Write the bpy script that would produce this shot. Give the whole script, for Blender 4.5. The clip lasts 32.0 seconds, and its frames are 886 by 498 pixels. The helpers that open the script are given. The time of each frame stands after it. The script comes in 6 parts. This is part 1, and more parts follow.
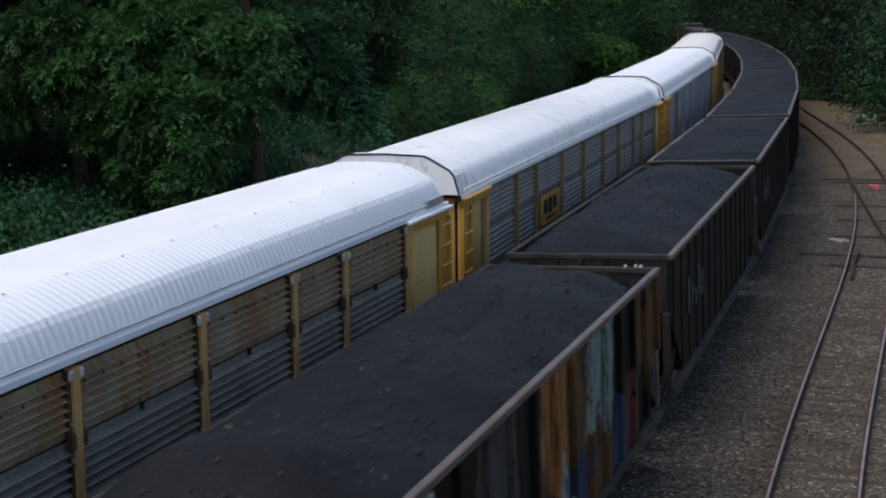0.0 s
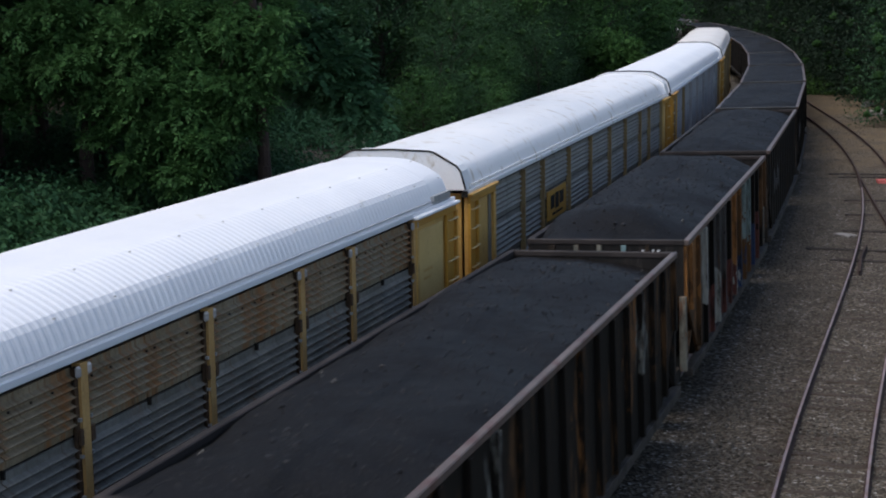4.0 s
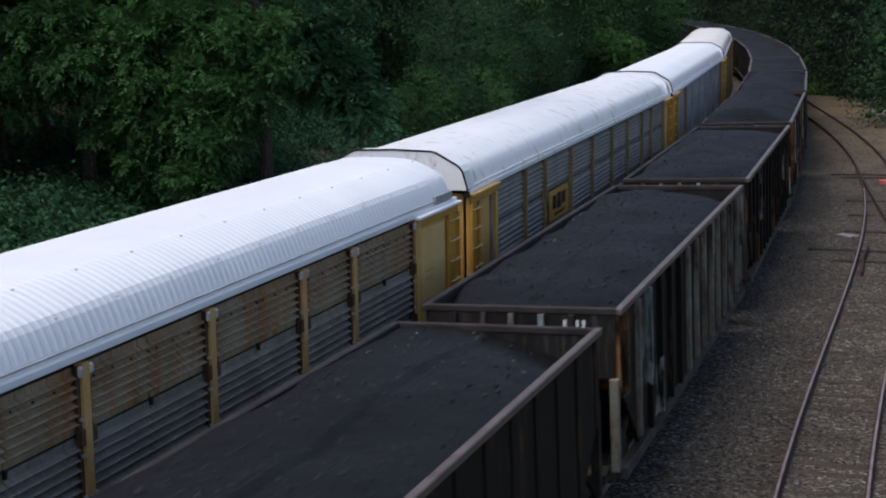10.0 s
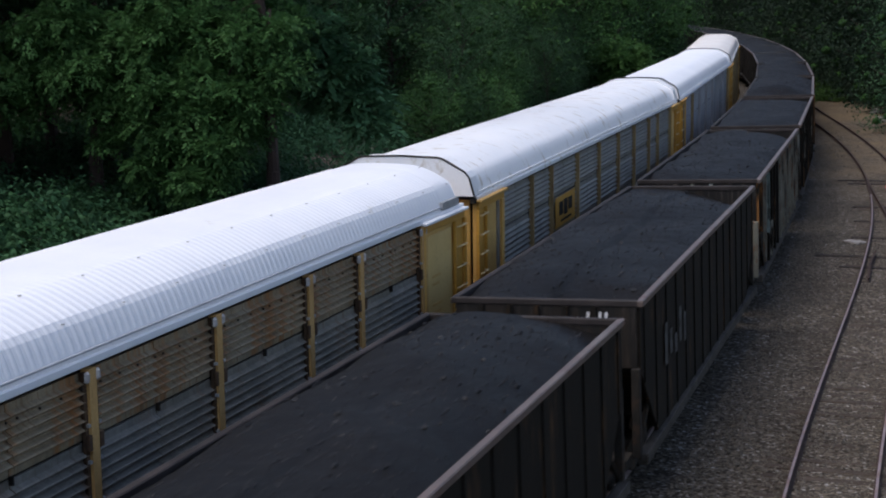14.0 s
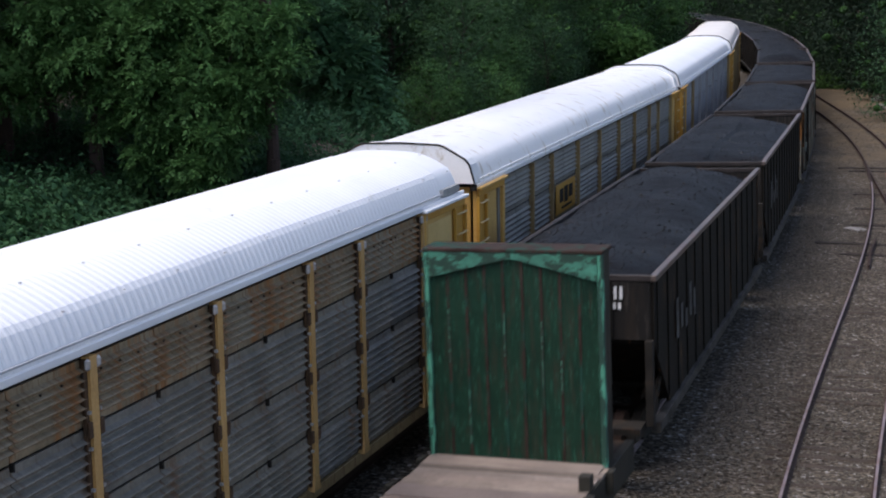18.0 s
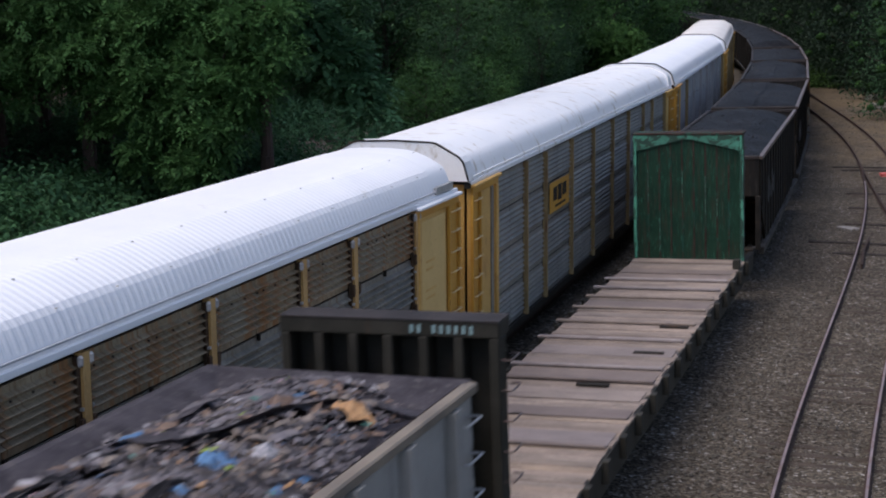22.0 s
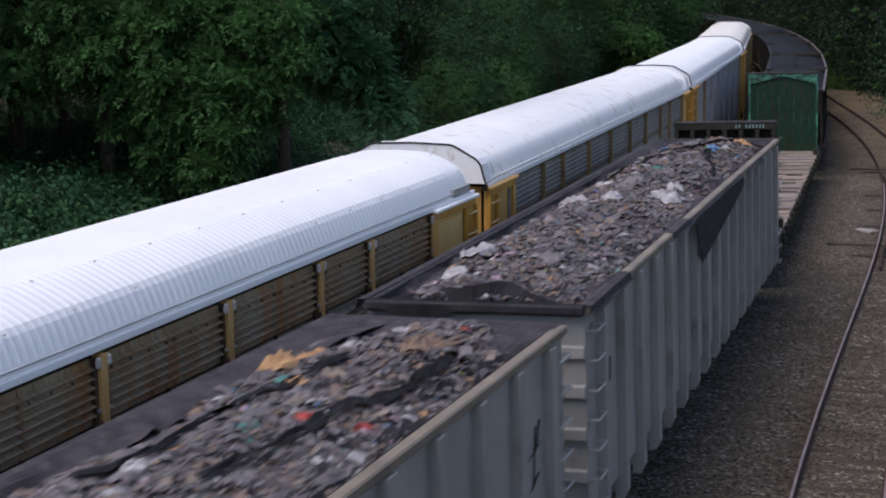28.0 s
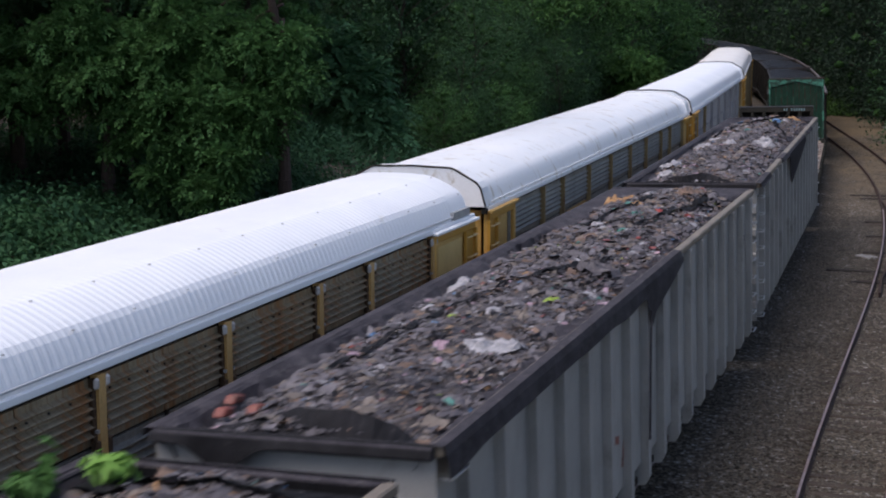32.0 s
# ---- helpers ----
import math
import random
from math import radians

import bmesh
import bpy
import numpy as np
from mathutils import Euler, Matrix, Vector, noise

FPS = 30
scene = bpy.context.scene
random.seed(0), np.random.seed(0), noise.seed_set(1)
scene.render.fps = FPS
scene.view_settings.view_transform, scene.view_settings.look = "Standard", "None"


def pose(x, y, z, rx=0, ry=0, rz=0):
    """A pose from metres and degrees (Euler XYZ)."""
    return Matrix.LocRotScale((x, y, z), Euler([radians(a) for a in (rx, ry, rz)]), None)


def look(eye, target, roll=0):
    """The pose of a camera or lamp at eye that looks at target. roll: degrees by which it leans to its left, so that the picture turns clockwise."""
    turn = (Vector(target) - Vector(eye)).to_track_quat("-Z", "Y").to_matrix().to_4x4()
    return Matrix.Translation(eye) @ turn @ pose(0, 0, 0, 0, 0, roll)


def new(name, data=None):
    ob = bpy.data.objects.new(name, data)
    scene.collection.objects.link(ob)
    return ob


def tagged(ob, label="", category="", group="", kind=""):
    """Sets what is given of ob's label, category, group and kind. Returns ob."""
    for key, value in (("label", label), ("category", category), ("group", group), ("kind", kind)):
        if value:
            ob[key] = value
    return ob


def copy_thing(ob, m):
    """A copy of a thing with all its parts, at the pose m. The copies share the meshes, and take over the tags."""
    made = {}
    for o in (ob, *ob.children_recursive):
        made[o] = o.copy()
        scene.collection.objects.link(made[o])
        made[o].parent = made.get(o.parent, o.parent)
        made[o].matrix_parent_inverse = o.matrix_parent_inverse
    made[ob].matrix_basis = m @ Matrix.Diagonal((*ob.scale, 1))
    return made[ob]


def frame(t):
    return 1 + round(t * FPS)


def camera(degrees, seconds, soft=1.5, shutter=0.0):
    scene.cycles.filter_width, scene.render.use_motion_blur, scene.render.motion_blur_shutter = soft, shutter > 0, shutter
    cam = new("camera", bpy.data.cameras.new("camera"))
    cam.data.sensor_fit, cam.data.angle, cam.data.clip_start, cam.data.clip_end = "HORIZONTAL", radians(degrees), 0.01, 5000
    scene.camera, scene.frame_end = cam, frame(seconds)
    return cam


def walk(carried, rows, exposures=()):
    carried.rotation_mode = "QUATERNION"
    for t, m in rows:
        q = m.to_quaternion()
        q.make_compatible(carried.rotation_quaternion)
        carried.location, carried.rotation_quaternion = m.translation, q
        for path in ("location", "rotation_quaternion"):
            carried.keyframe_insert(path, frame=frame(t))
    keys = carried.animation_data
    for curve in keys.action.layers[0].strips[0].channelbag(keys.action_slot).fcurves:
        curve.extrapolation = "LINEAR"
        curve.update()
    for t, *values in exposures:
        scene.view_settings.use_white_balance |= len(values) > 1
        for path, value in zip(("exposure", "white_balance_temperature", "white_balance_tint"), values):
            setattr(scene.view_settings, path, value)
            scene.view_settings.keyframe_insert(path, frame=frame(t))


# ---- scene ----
# A camera on an overpass, turning slightly on its spot.
cam = camera(32.04, 32.0, soft=1.95, shutter=0.9)
EYE = (0.0, 0.0, 8.62)
TURNS = [
    (0, 80.459, 0.674, -0.252), (0.5, 80.446, 0.685, -0.137), (1, 80.383, 0.724, -0.124), (1.5, 80.285, 0.783, -0.087), (2, 80.265, 0.712, -0.037), (2.5,
    80.290, 0.669, -0.025), (3, 80.292, 0.697, 0.032), (3.5, 80.285, 0.776, -0.009), (5.5, 80.348, 0.843, -0.011), (6, 80.457, 0.825, -0.009), (6.5,
    80.449, 0.779, 0.001), (7, 80.373, 0.693, 0.054), (7.5, 80.265, 0.834, 0.083), (8, 80.273, 0.889, 0.112), (8.5, 80.284, 0.807, 0.054), (9, 80.291,
    0.799, 0.085), (9.5, 80.252, 0.911, 0.042), (10, 80.294, 0.768, 0.060), (10.5, 80.322, 0.686, 0.165), (11, 80.323, 0.669, 0.149), (11.5, 80.404,
    0.817, 0.043), (12, 80.459, 0.802, 0.132), (12.5, 80.554, 0.721, 0.136), (13, 80.519, 0.693, 0.157), (13.5, 80.479, 0.771, 0.276), (14, 80.522, 0.790,
    0.306), (14.5, 80.369, 0.886, 0.362), (16.5, 80.170, 0.854, 0.442), (17, 80.119, 0.793, 0.413), (17.5, 80.108, 0.774, 0.352), (18, 80.053, 0.780,
    0.321), (18.5, 79.878, 0.838, 0.325), (19, 80.015, 0.752, 0.194), (19.5, 80.060, 0.643, 0.079), (20, 80.004, 0.673, -0.019), (20.5, 80.037, 0.673,
    -0.118), (21, 79.965, 0.656, 0.009), (21.5, 79.983, 0.578, 0.037), (22, 79.965, 0.549, 0.120), (22.5, 79.966, 0.638, 0.162), (23, 80.040, 0.602,
    0.265), (23.5, 80.057, 0.572, 0.297), (24, 79.977, 0.513, 0.337), (24.5, 79.981, 0.570, 0.414), (25, 80.019, 0.650, 0.476), (25.5, 80.076, 0.663,
    0.491), (27.5, 80.041, 0.674, 0.694), (28, 80.050, 0.627, 0.750), (28.5, 80.010, 0.472, 0.665), (29, 80.049, 0.541, 0.713), (29.5, 80.066, 0.605,
    0.728), (30, 80.211, 0.525, 0.696), (30.5, 80.288, 0.400, 0.746), (31, 80.336, 0.362, 0.779), (31.5, 80.606, 0.282, 0.776), (32, 80.904, 0.198, 0.804)]
walk(cam, [(t, pose(*EYE, rx, ry, rz)) for t, rx, ry, rz in TURNS],
     exposures=[(0, 0.3, 6500, 10), (9, 0.3, 6520, 11), (14.5, 0.36, 6500, 13), (17.0, 0.56, 6500, 13), (18.0, 0.6, 6600, 14), (19.0, 0.43, 6500, 14), (20.0, 0.39, 6550, 15), (32, 0.38, 6600, 15)])

# Overcast daylight: a wide soft sun and the sky.
world = bpy.data.worlds.new("sky")
scene.world = world
world.use_nodes = True
sky = world.node_tree.nodes.new("ShaderNodeTexSky")
sky.sky_type, sky.sun_disc = "NISHITA", False
sky.sun_elevation, sky.sun_rotation = radians(60), radians(242)
sky.dust_density, sky.air_density = 2.0, 1.0
back = world.node_tree.nodes["Background"]
back.inputs["Strength"].default_value = 0.14
world.node_tree.links.new(sky.outputs["Color"], back.inputs["Color"])
sun = new("sun", bpy.data.lights.new("sun", "SUN"))
sun.data.energy, sun.data.angle, sun.data.color = 2.0, radians(50), (1.0, 0.98, 0.97)
sun.matrix_world = look((-30, -16, 60), (0, 0, 0))

# ---- helpers for building ----
def part(name, bm, material, parent=None, label="", smooth=False):
    mesh = bpy.data.meshes.new(name)
    bm.to_mesh(mesh)
    bm.free()
    mesh.materials.append(material)
    if smooth:
        for poly in mesh.polygons:
            poly.use_smooth = True
    ob = new(name, mesh)
    ob.parent = parent
    if label:
        tagged(ob, label)
    return ob


def again(name, ob, m, parent):
    """One more object on the mesh of ob."""
    twin = new(name, ob.data)
    twin.parent = parent
    twin.matrix_basis = m
    return twin


def box(bm, x0, x1, y0, y1, z0, z1):
    v = [bm.verts.new(c) for c in ((x0, y0, z0), (x1, y0, z0), (x1, y1, z0), (x0, y1, z0), (x0, y0, z1), (x1, y0, z1), (x1, y1, z1), (x0, y1, z1))]
    for f in ((3, 2, 1, 0), (4, 5, 6, 7), (0, 1, 5, 4), (1, 2, 6, 5), (2, 3, 7, 6), (3, 0, 4, 7)):
        bm.faces.new([v[i] for i in f])
    return bm


def bevelled(bm, w=0.01, seg=1):
    bmesh.ops.bevel(bm, geom=list(bm.edges), offset=w, segments=seg, affect="EDGES", profile=0.5)
    return bm


def blk(x0, x1, y0, y1, z0, z1, w=0.0):
    bm = box(bmesh.new(), x0, x1, y0, y1, z0, z1)
    return bevelled(bm, w) if w else bm


def prism_y(bm, profile, y0, y1):
    """A closed outline in x and z, drawn out along y."""
    a = [bm.verts.new((x, y0, z)) for x, z in profile]
    b = [bm.verts.new((x, y1, z)) for x, z in profile]
    n = len(profile)
    for i in range(n):
        bm.faces.new((a[i], a[(i + 1) % n], b[(i + 1) % n], b[i]))
    bm.faces.new(a[::-1])
    bm.faces.new(b)
    bmesh.ops.recalc_face_normals(bm, faces=bm.faces)
    return bm


def prism_x(bm, profile, x0, x1):
    """A closed outline in y and z, drawn out along x."""
    a = [bm.verts.new((x0, y, z)) for y, z in profile]
    b = [bm.verts.new((x1, y, z)) for y, z in profile]
    n = len(profile)
    for i in range(n):
        bm.faces.new((a[i], a[(i + 1) % n], b[(i + 1) % n], b[i]))
    bm.faces.new(a[::-1])
    bm.faces.new(b)
    bmesh.ops.recalc_face_normals(bm, faces=bm.faces)
    return bm


def tube(bm, p0, p1, r0, r1=None, n=8):
    r1 = r0 if r1 is None else r1
    p0, p1 = Vector(p0), Vector(p1)
    q = (p1 - p0).to_track_quat("Z", "Y")
    a, b = [], []
    for i in range(n):
        c = Vector((math.cos(2 * math.pi * i / n), math.sin(2 * math.pi * i / n), 0))
        a.append(bm.verts.new(p0 + q @ (c * r0)))
        b.append(bm.verts.new(p1 + q @ (c * r1)))
    for i in range(n):
        bm.faces.new((a[i], a[(i + 1) % n], b[(i + 1) % n], b[i]))
    bm.faces.new(a[::-1])
    bm.faces.new(b)
    return bm


def thing(name, label, category, group="", m=None):
    ob = tagged(new(name), label, category, group)
    ob.empty_display_size = 0.2
    if m is not None:
        ob.matrix_basis = m
    return ob


# ---- the plan: three tracks that bend to the left ----
def integrate(x0, phi, k0, k1, k2, s0=-40.0, s1=420.0, step=0.25):
    s = np.arange(s0, s1, step)
    c = np.where(s > 150, 150, s)
    th = radians(phi) - (k0 * c + 0.5 * k1 * c * c + k2 * c ** 3 / 3) - np.where(s > 150, (k0 + k1 * 150 + k2 * 150 ** 2) * (s - 150), 0)
    x = np.concatenate([[0], np.cumsum((np.sin(th[1:]) + np.sin(th[:-1])) / 2 * step)])
    y = np.concatenate([[0], np.cumsum((np.cos(th[1:]) + np.cos(th[:-1])) / 2 * step)])
    i = int(round(-s0 / step))
    return s, x - x[i] + x0, y - y[i] + 20.0, th


LINE_B = integrate(-0.127, 18.754, 0.0014474, 3.959e-06, 0.0, s0=-200.0)
LINE_C = integrate(4.8116, 15.2107, -0.0064809, 0.000436745, -4.2558e-06, s1=110.0)
GAP_AB = 4.40 + 0.08


def on(line, s, off=0.0, z=0.0):
    ls, lx, ly, lt = line
    x, y, th = np.interp(s, ls, lx), np.interp(s, ls, ly), np.interp(s, ls, lt)
    return Vector((x + off * math.cos(th), y - off * math.sin(th), z))


def heading(line, s):
    return float(np.interp(s, line[0], line[3]))


def pt_a(s, off=0.0, z=0.0):
    return on(LINE_B, s, off - GAP_AB, z)


def ride(s_mid, half, lean=0.0):
    """The pose of a car whose trucks stand half a wheelbase each way from s_mid on the middle track."""
    a, b = on(LINE_B, s_mid - half), on(LINE_B, s_mid + half)
    rz = -math.degrees(math.atan2(b.x - a.x, b.y - a.y))
    m = (a + b) / 2
    return pose(m.x, m.y, 0, 0, 0, rz) @ pose(0, 0, 0, 0, lean, 0)


LEAN = -1.6
SPEED = 4.44


def lead(t):
    """Where the rear of the last coal car is on its track."""
    return 17.52 + SPEED * (t - 20.5)

# ---- materials ----
def shader(name):
    m = bpy.data.materials.new(name)
    m.use_nodes = True
    nt = m.node_tree
    return m, nt, nt.nodes["Principled BSDF"]


def node(nt, kind, **values):
    n = nt.nodes.new(kind)
    for k, v in values.items():
        n.inputs[k.replace("_", " ")].default_value = v
    return n


def ramp(nt, fac, stops):
    r = nt.nodes.new("ShaderNodeValToRGB")
    e = r.color_ramp.elements
    while len(e) < len(stops):
        e.new(0.5)
    for el, (p, c) in zip(e, stops):
        el.position = p
        el.color = (*c, 1) if len(c) == 3 else c
    nt.links.new(fac, r.inputs["Fac"])
    return r.outputs["Color"]


def noise_of(nt, vec, scale, detail=4, rough=0.6):
    n = node(nt, "ShaderNodeTexNoise", Scale=scale, Detail=detail, Roughness=rough)
    nt.links.new(vec, n.inputs["Vector"])
    return n.outputs["Fac"]


def mixed(nt, fac, a, b, mode="MIX"):
    n = nt.nodes.new("ShaderNodeMix")
    n.data_type, n.blend_type = "RGBA", mode
    for sock, v in ((n.inputs[0], fac), (n.inputs[6], a), (n.inputs[7], b)):
        if isinstance(v, bpy.types.NodeSocket):
            nt.links.new(v, sock)
        else:
            sock.default_value = v if isinstance(v, float) else (*v, 1)
    return n.outputs[2]


def coords(nt, stretch=(1, 1, 1), kind="Object", shift=False):
    tc = nt.nodes.new("ShaderNodeTexCoord")
    mp = nt.nodes.new("ShaderNodeMapping")
    mp.inputs["Scale"].default_value = stretch
    nt.links.new(tc.outputs[kind], mp.inputs["Vector"])
    if not shift:
        return mp.outputs["Vector"]
    info = nt.nodes.new("ShaderNodeObjectInfo")
    add = nt.nodes.new("ShaderNodeVectorMath")
    add.operation = "MULTIPLY_ADD"
    nt.links.new(info.outputs["Random"], add.inputs[0])
    add.inputs[1].default_value = (37, 91, 53)
    nt.links.new(mp.outputs["Vector"], add.inputs[2])
    return add.outputs[0]


def surface(name, c1, c2, scale=2.0, rough=0.7, metal=0.0, fine=25.0, fine_amt=0.25, stain=None, stain_at=(0.55, 0.7), stain_stretch=(1, 1, 1),
            stain_scale=3.0, bump=0.15, bump_scale=40.0, stain2=None, shift=True, island=False, spec=0.5, vary=None):
    """Two base tones by broad noise, a fine grain, and stains or streaks with a shape of their own."""
    m, nt, bsdf = shader(name)
    vec = coords(nt, shift=shift)
    col = ramp(nt, noise_of(nt, vec, scale), ((0.35, c1), (0.65, c2)))
    grain = ramp(nt, noise_of(nt, vec, fine, 5, 0.7), ((0.3, (1 - fine_amt,) * 3), (0.7, (1 + 0 * fine_amt,) * 3)))
    col = mixed(nt, 1.0, col, grain, "MULTIPLY")
    if island:
        geo = nt.nodes.new("ShaderNodeNewGeometry")
        tone = ramp(nt, geo.outputs["Random Per Island"], ((0.0, (0.68,) * 3), (1.0, (1.0,) * 3)))
        col = mixed(nt, 1.0, col, tone, "MULTIPLY")
    if vary:
        info = nt.nodes.new("ShaderNodeObjectInfo")
        col = mixed(nt, 1.0, col, ramp(nt, info.outputs["Random"], [(i / (len(vary) - 1), c) for i, c in enumerate(vary)]), "MULTIPLY")
    for k, st in enumerate((stain, stain2)):
        if st:
            v2 = coords(nt, stain_stretch, shift=shift)
            lo, hi = stain_at
            f = noise_of(nt, v2, stain_scale * (1 + 1.7 * k), 6, 0.65)
            f = ramp(nt, f, ((lo + 0.04 * k, (0, 0, 0)), (hi + 0.04 * k, (1, 1, 1))))
            col = mixed(nt, f, col, st)
    nt.links.new(col, bsdf.inputs["Base Color"])
    bsdf.inputs["Roughness"].default_value = rough
    bsdf.inputs["Metallic"].default_value = metal
    bsdf.inputs["Specular IOR Level"].default_value = spec
    if bump:
        b = node(nt, "ShaderNodeBump", Strength=bump, Distance=0.02)
        nt.links.new(noise_of(nt, vec, bump_scale, 5), b.inputs["Height"])
        nt.links.new(b.outputs["Normal"], bsdf.inputs["Normal"])
    return m


RUST = (0.13, 0.055, 0.022)
M_ROOF = surface("white_roof", (0.765, 0.775, 0.805), (0.82, 0.825, 0.845), 0.6, 0.45, fine_amt=0.05, stain=(0.6, 0.58, 0.52), stain_at=(0.66, 0.8), stain_scale=2.0, bump=0.05)
M_ROOF_STAINED = surface("stained_white_roof", (0.76, 0.77, 0.79), (0.81, 0.805, 0.81), 0.5, 0.45, fine_amt=0.06, stain=(0.5, 0.45, 0.385), stain_at=(0.57, 0.66), stain_stretch=(1.2, 2.2, 1), stain_scale=1.6, bump=0.05)
M_ROOF_CREAM = surface("cream_roof", (0.72, 0.68, 0.64), (0.8, 0.77, 0.74), 0.6, 0.5, fine_amt=0.1, stain=(0.5, 0.44, 0.36), stain_at=(0.6, 0.8), bump=0.05)
M_YELLOW = surface("faded_yellow_paint", (0.56, 0.32, 0.08), (0.66, 0.4, 0.115), 1.2, 0.6, fine_amt=0.25, stain=(0.24, 0.11, 0.03), stain_at=(0.55, 0.74), stain_scale=2.2, stain_stretch=(1.2, 1.2, 0.8), bump=0.1)
M_POST_TAN = surface("tan_post_paint", (0.5, 0.285, 0.095), (0.6, 0.36, 0.13), 1.2, 0.6, fine_amt=0.25, stain=(0.2, 0.09, 0.03), stain_at=(0.6, 0.78), stain_stretch=(4, 4, 0.6), bump=0.1)
M_POST_DULL = surface("dull_yellow_post_paint", (0.27, 0.19, 0.085), (0.36, 0.25, 0.11), 1.2, 0.6, fine_amt=0.25, stain=RUST, stain_at=(0.5, 0.7), stain_stretch=(4, 4, 0.6), bump=0.1)
M_YELLOW_BRIGHT = surface("orange_yellow_paint", (0.5, 0.24, 0.03), (0.55, 0.29, 0.04), 1.2, 0.6, fine_amt=0.2, stain=RUST, stain_at=(0.6, 0.75), stain_stretch=(6, 6, 0.8), bump=0.1)
M_PANEL = surface("galvanised_panel", (0.185, 0.172, 0.147), (0.285, 0.265, 0.228), 1.3, 0.6, 0.0, fine=12.0, fine_amt=0.4, stain=(0.15, 0.085, 0.045), stain_at=(0.55, 0.68), stain_stretch=(0.2, 2.8, 0.4), stain_scale=1.1, stain2=(0.09, 0.066, 0.046), bump=0.1, spec=0.3, vary=((0.85, 0.87, 0.9), (1.08, 0.98, 0.86), (0.96, 0.94, 0.9), (1.05, 0.97, 0.87)))
M_PANEL_RUST = surface("rusty_panel", (0.255, 0.205, 0.138), (0.38, 0.318, 0.23), 1.0, 0.65, 0.0, fine=12.0, fine_amt=0.4, stain=(0.27, 0.12, 0.042), stain_at=(0.5, 0.64), stain_stretch=(0.2, 4.6, 0.4), stain_scale=1.0, stain2=(0.15, 0.08, 0.038), bump=0.1, spec=0.25, vary=((1.0, 0.9, 0.78), (0.92, 0.92, 0.9), (1.0, 0.88, 0.74)))
M_PANEL_BLUE = surface("grey_panel", (0.18, 0.165, 0.143), (0.255, 0.233, 0.2), 1.0, 0.55, 0.0, fine_amt=0.25, stain=(0.12, 0.1, 0.09), stain_at=(0.55, 0.75), stain_stretch=(3.0, 3.0, 0.35), stain_scale=1.2, bump=0.1)
M_PANEL_PALE = surface("pale_grey_panel", (0.3, 0.295, 0.3), (0.43, 0.42, 0.425), 0.8, 0.55, 0.1, fine_amt=0.2, stain=(0.16, 0.1, 0.06), stain_at=(0.58, 0.72), stain_stretch=(3, 3, 0.2), bump=0.1)
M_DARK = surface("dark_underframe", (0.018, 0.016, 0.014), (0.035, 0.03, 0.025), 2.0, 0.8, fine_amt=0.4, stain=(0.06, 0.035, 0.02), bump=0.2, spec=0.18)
M_FLANGE = surface("rusty_flange", (0.07, 0.042, 0.026), (0.13, 0.078, 0.045), 3.0, 0.75, fine_amt=0.35, stain=(0.03, 0.022, 0.018), stain_at=(0.5, 0.7), bump=0.15, spec=0.2)
M_GUSSET = surface("pale_gusset", (0.36, 0.34, 0.33), (0.5, 0.47, 0.45), 4.0, 0.6, fine_amt=0.3, stain=(0.2, 0.12, 0.07), stain_at=(0.55, 0.7), bump=0.1)
M_RUNG = surface("pale_yellow_rung", (0.62, 0.44, 0.2), (0.72, 0.54, 0.28), 4.0, 0.6, fine_amt=0.2, bump=0.05)
M_HATCH = surface("pale_yellow_hatch", (0.6, 0.4, 0.14), (0.68, 0.47, 0.18), 1.2, 0.6, fine_amt=0.15, stain=(0.36, 0.22, 0.08), stain_at=(0.6, 0.8), bump=0.05)
# blue-grey that stands for the shade line along a white roof's fold
M_FOLD_SHADE = surface("fold_shade_grey", (0.4, 0.41, 0.45), (0.52, 0.53, 0.57), 3.0, 0.55, fine_amt=0.2, bump=0.05)
# grey lightened in uneven patches to give the highlight along the sill's edge
M_SILL = surface("sill_edge_highlight", (0.03, 0.027, 0.024), (0.075, 0.068, 0.06), 2.0, 0.7, fine_amt=0.35, stain=(0.014, 0.012, 0.01), stain_at=(0.5, 0.62), stain_stretch=(1, 0.5, 1), bump=0.15, spec=0.2)
M_STILE = surface("peeling_green_stile", (0.008, 0.042, 0.028), (0.013, 0.06, 0.04), 1.5, 0.65, fine_amt=0.3, stain=(0.06, 0.26, 0.17), stain_at=(0.5, 0.53), stain_stretch=(5, 2, 0.6), stain_scale=3.0, bump=0.25)
M_GAL = surface("galvanised_steel", (0.4, 0.4, 0.4), (0.5, 0.5, 0.5), 4.0, 0.5, 0.5, fine_amt=0.2, bump=0.05)
M_COAL = surface("coal", (0.0034, 0.0027, 0.0024), (0.0066, 0.0054, 0.0049), 2.2, 0.6, fine=22.0, fine_amt=0.7, stain=(0.013, 0.0115, 0.0112), stain_at=(0.6, 0.78), stain_scale=5.0, bump=1.0, bump_scale=18.0, spec=0.2)
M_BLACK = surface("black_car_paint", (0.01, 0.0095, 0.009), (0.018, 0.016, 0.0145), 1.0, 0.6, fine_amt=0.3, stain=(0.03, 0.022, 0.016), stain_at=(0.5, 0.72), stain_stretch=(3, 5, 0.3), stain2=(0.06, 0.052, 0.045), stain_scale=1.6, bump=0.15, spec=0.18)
M_BLACK_RUSTY = surface("rusty_black_paint", (0.014, 0.0125, 0.011), (0.026, 0.022, 0.017), 1.0, 0.65, fine_amt=0.4, stain=(0.075, 0.042, 0.02), stain_at=(0.47, 0.68), stain_stretch=(2.5, 4, 0.35), stain_scale=1.8, stain2=(0.13, 0.115, 0.095), bump=0.2, spec=0.18)
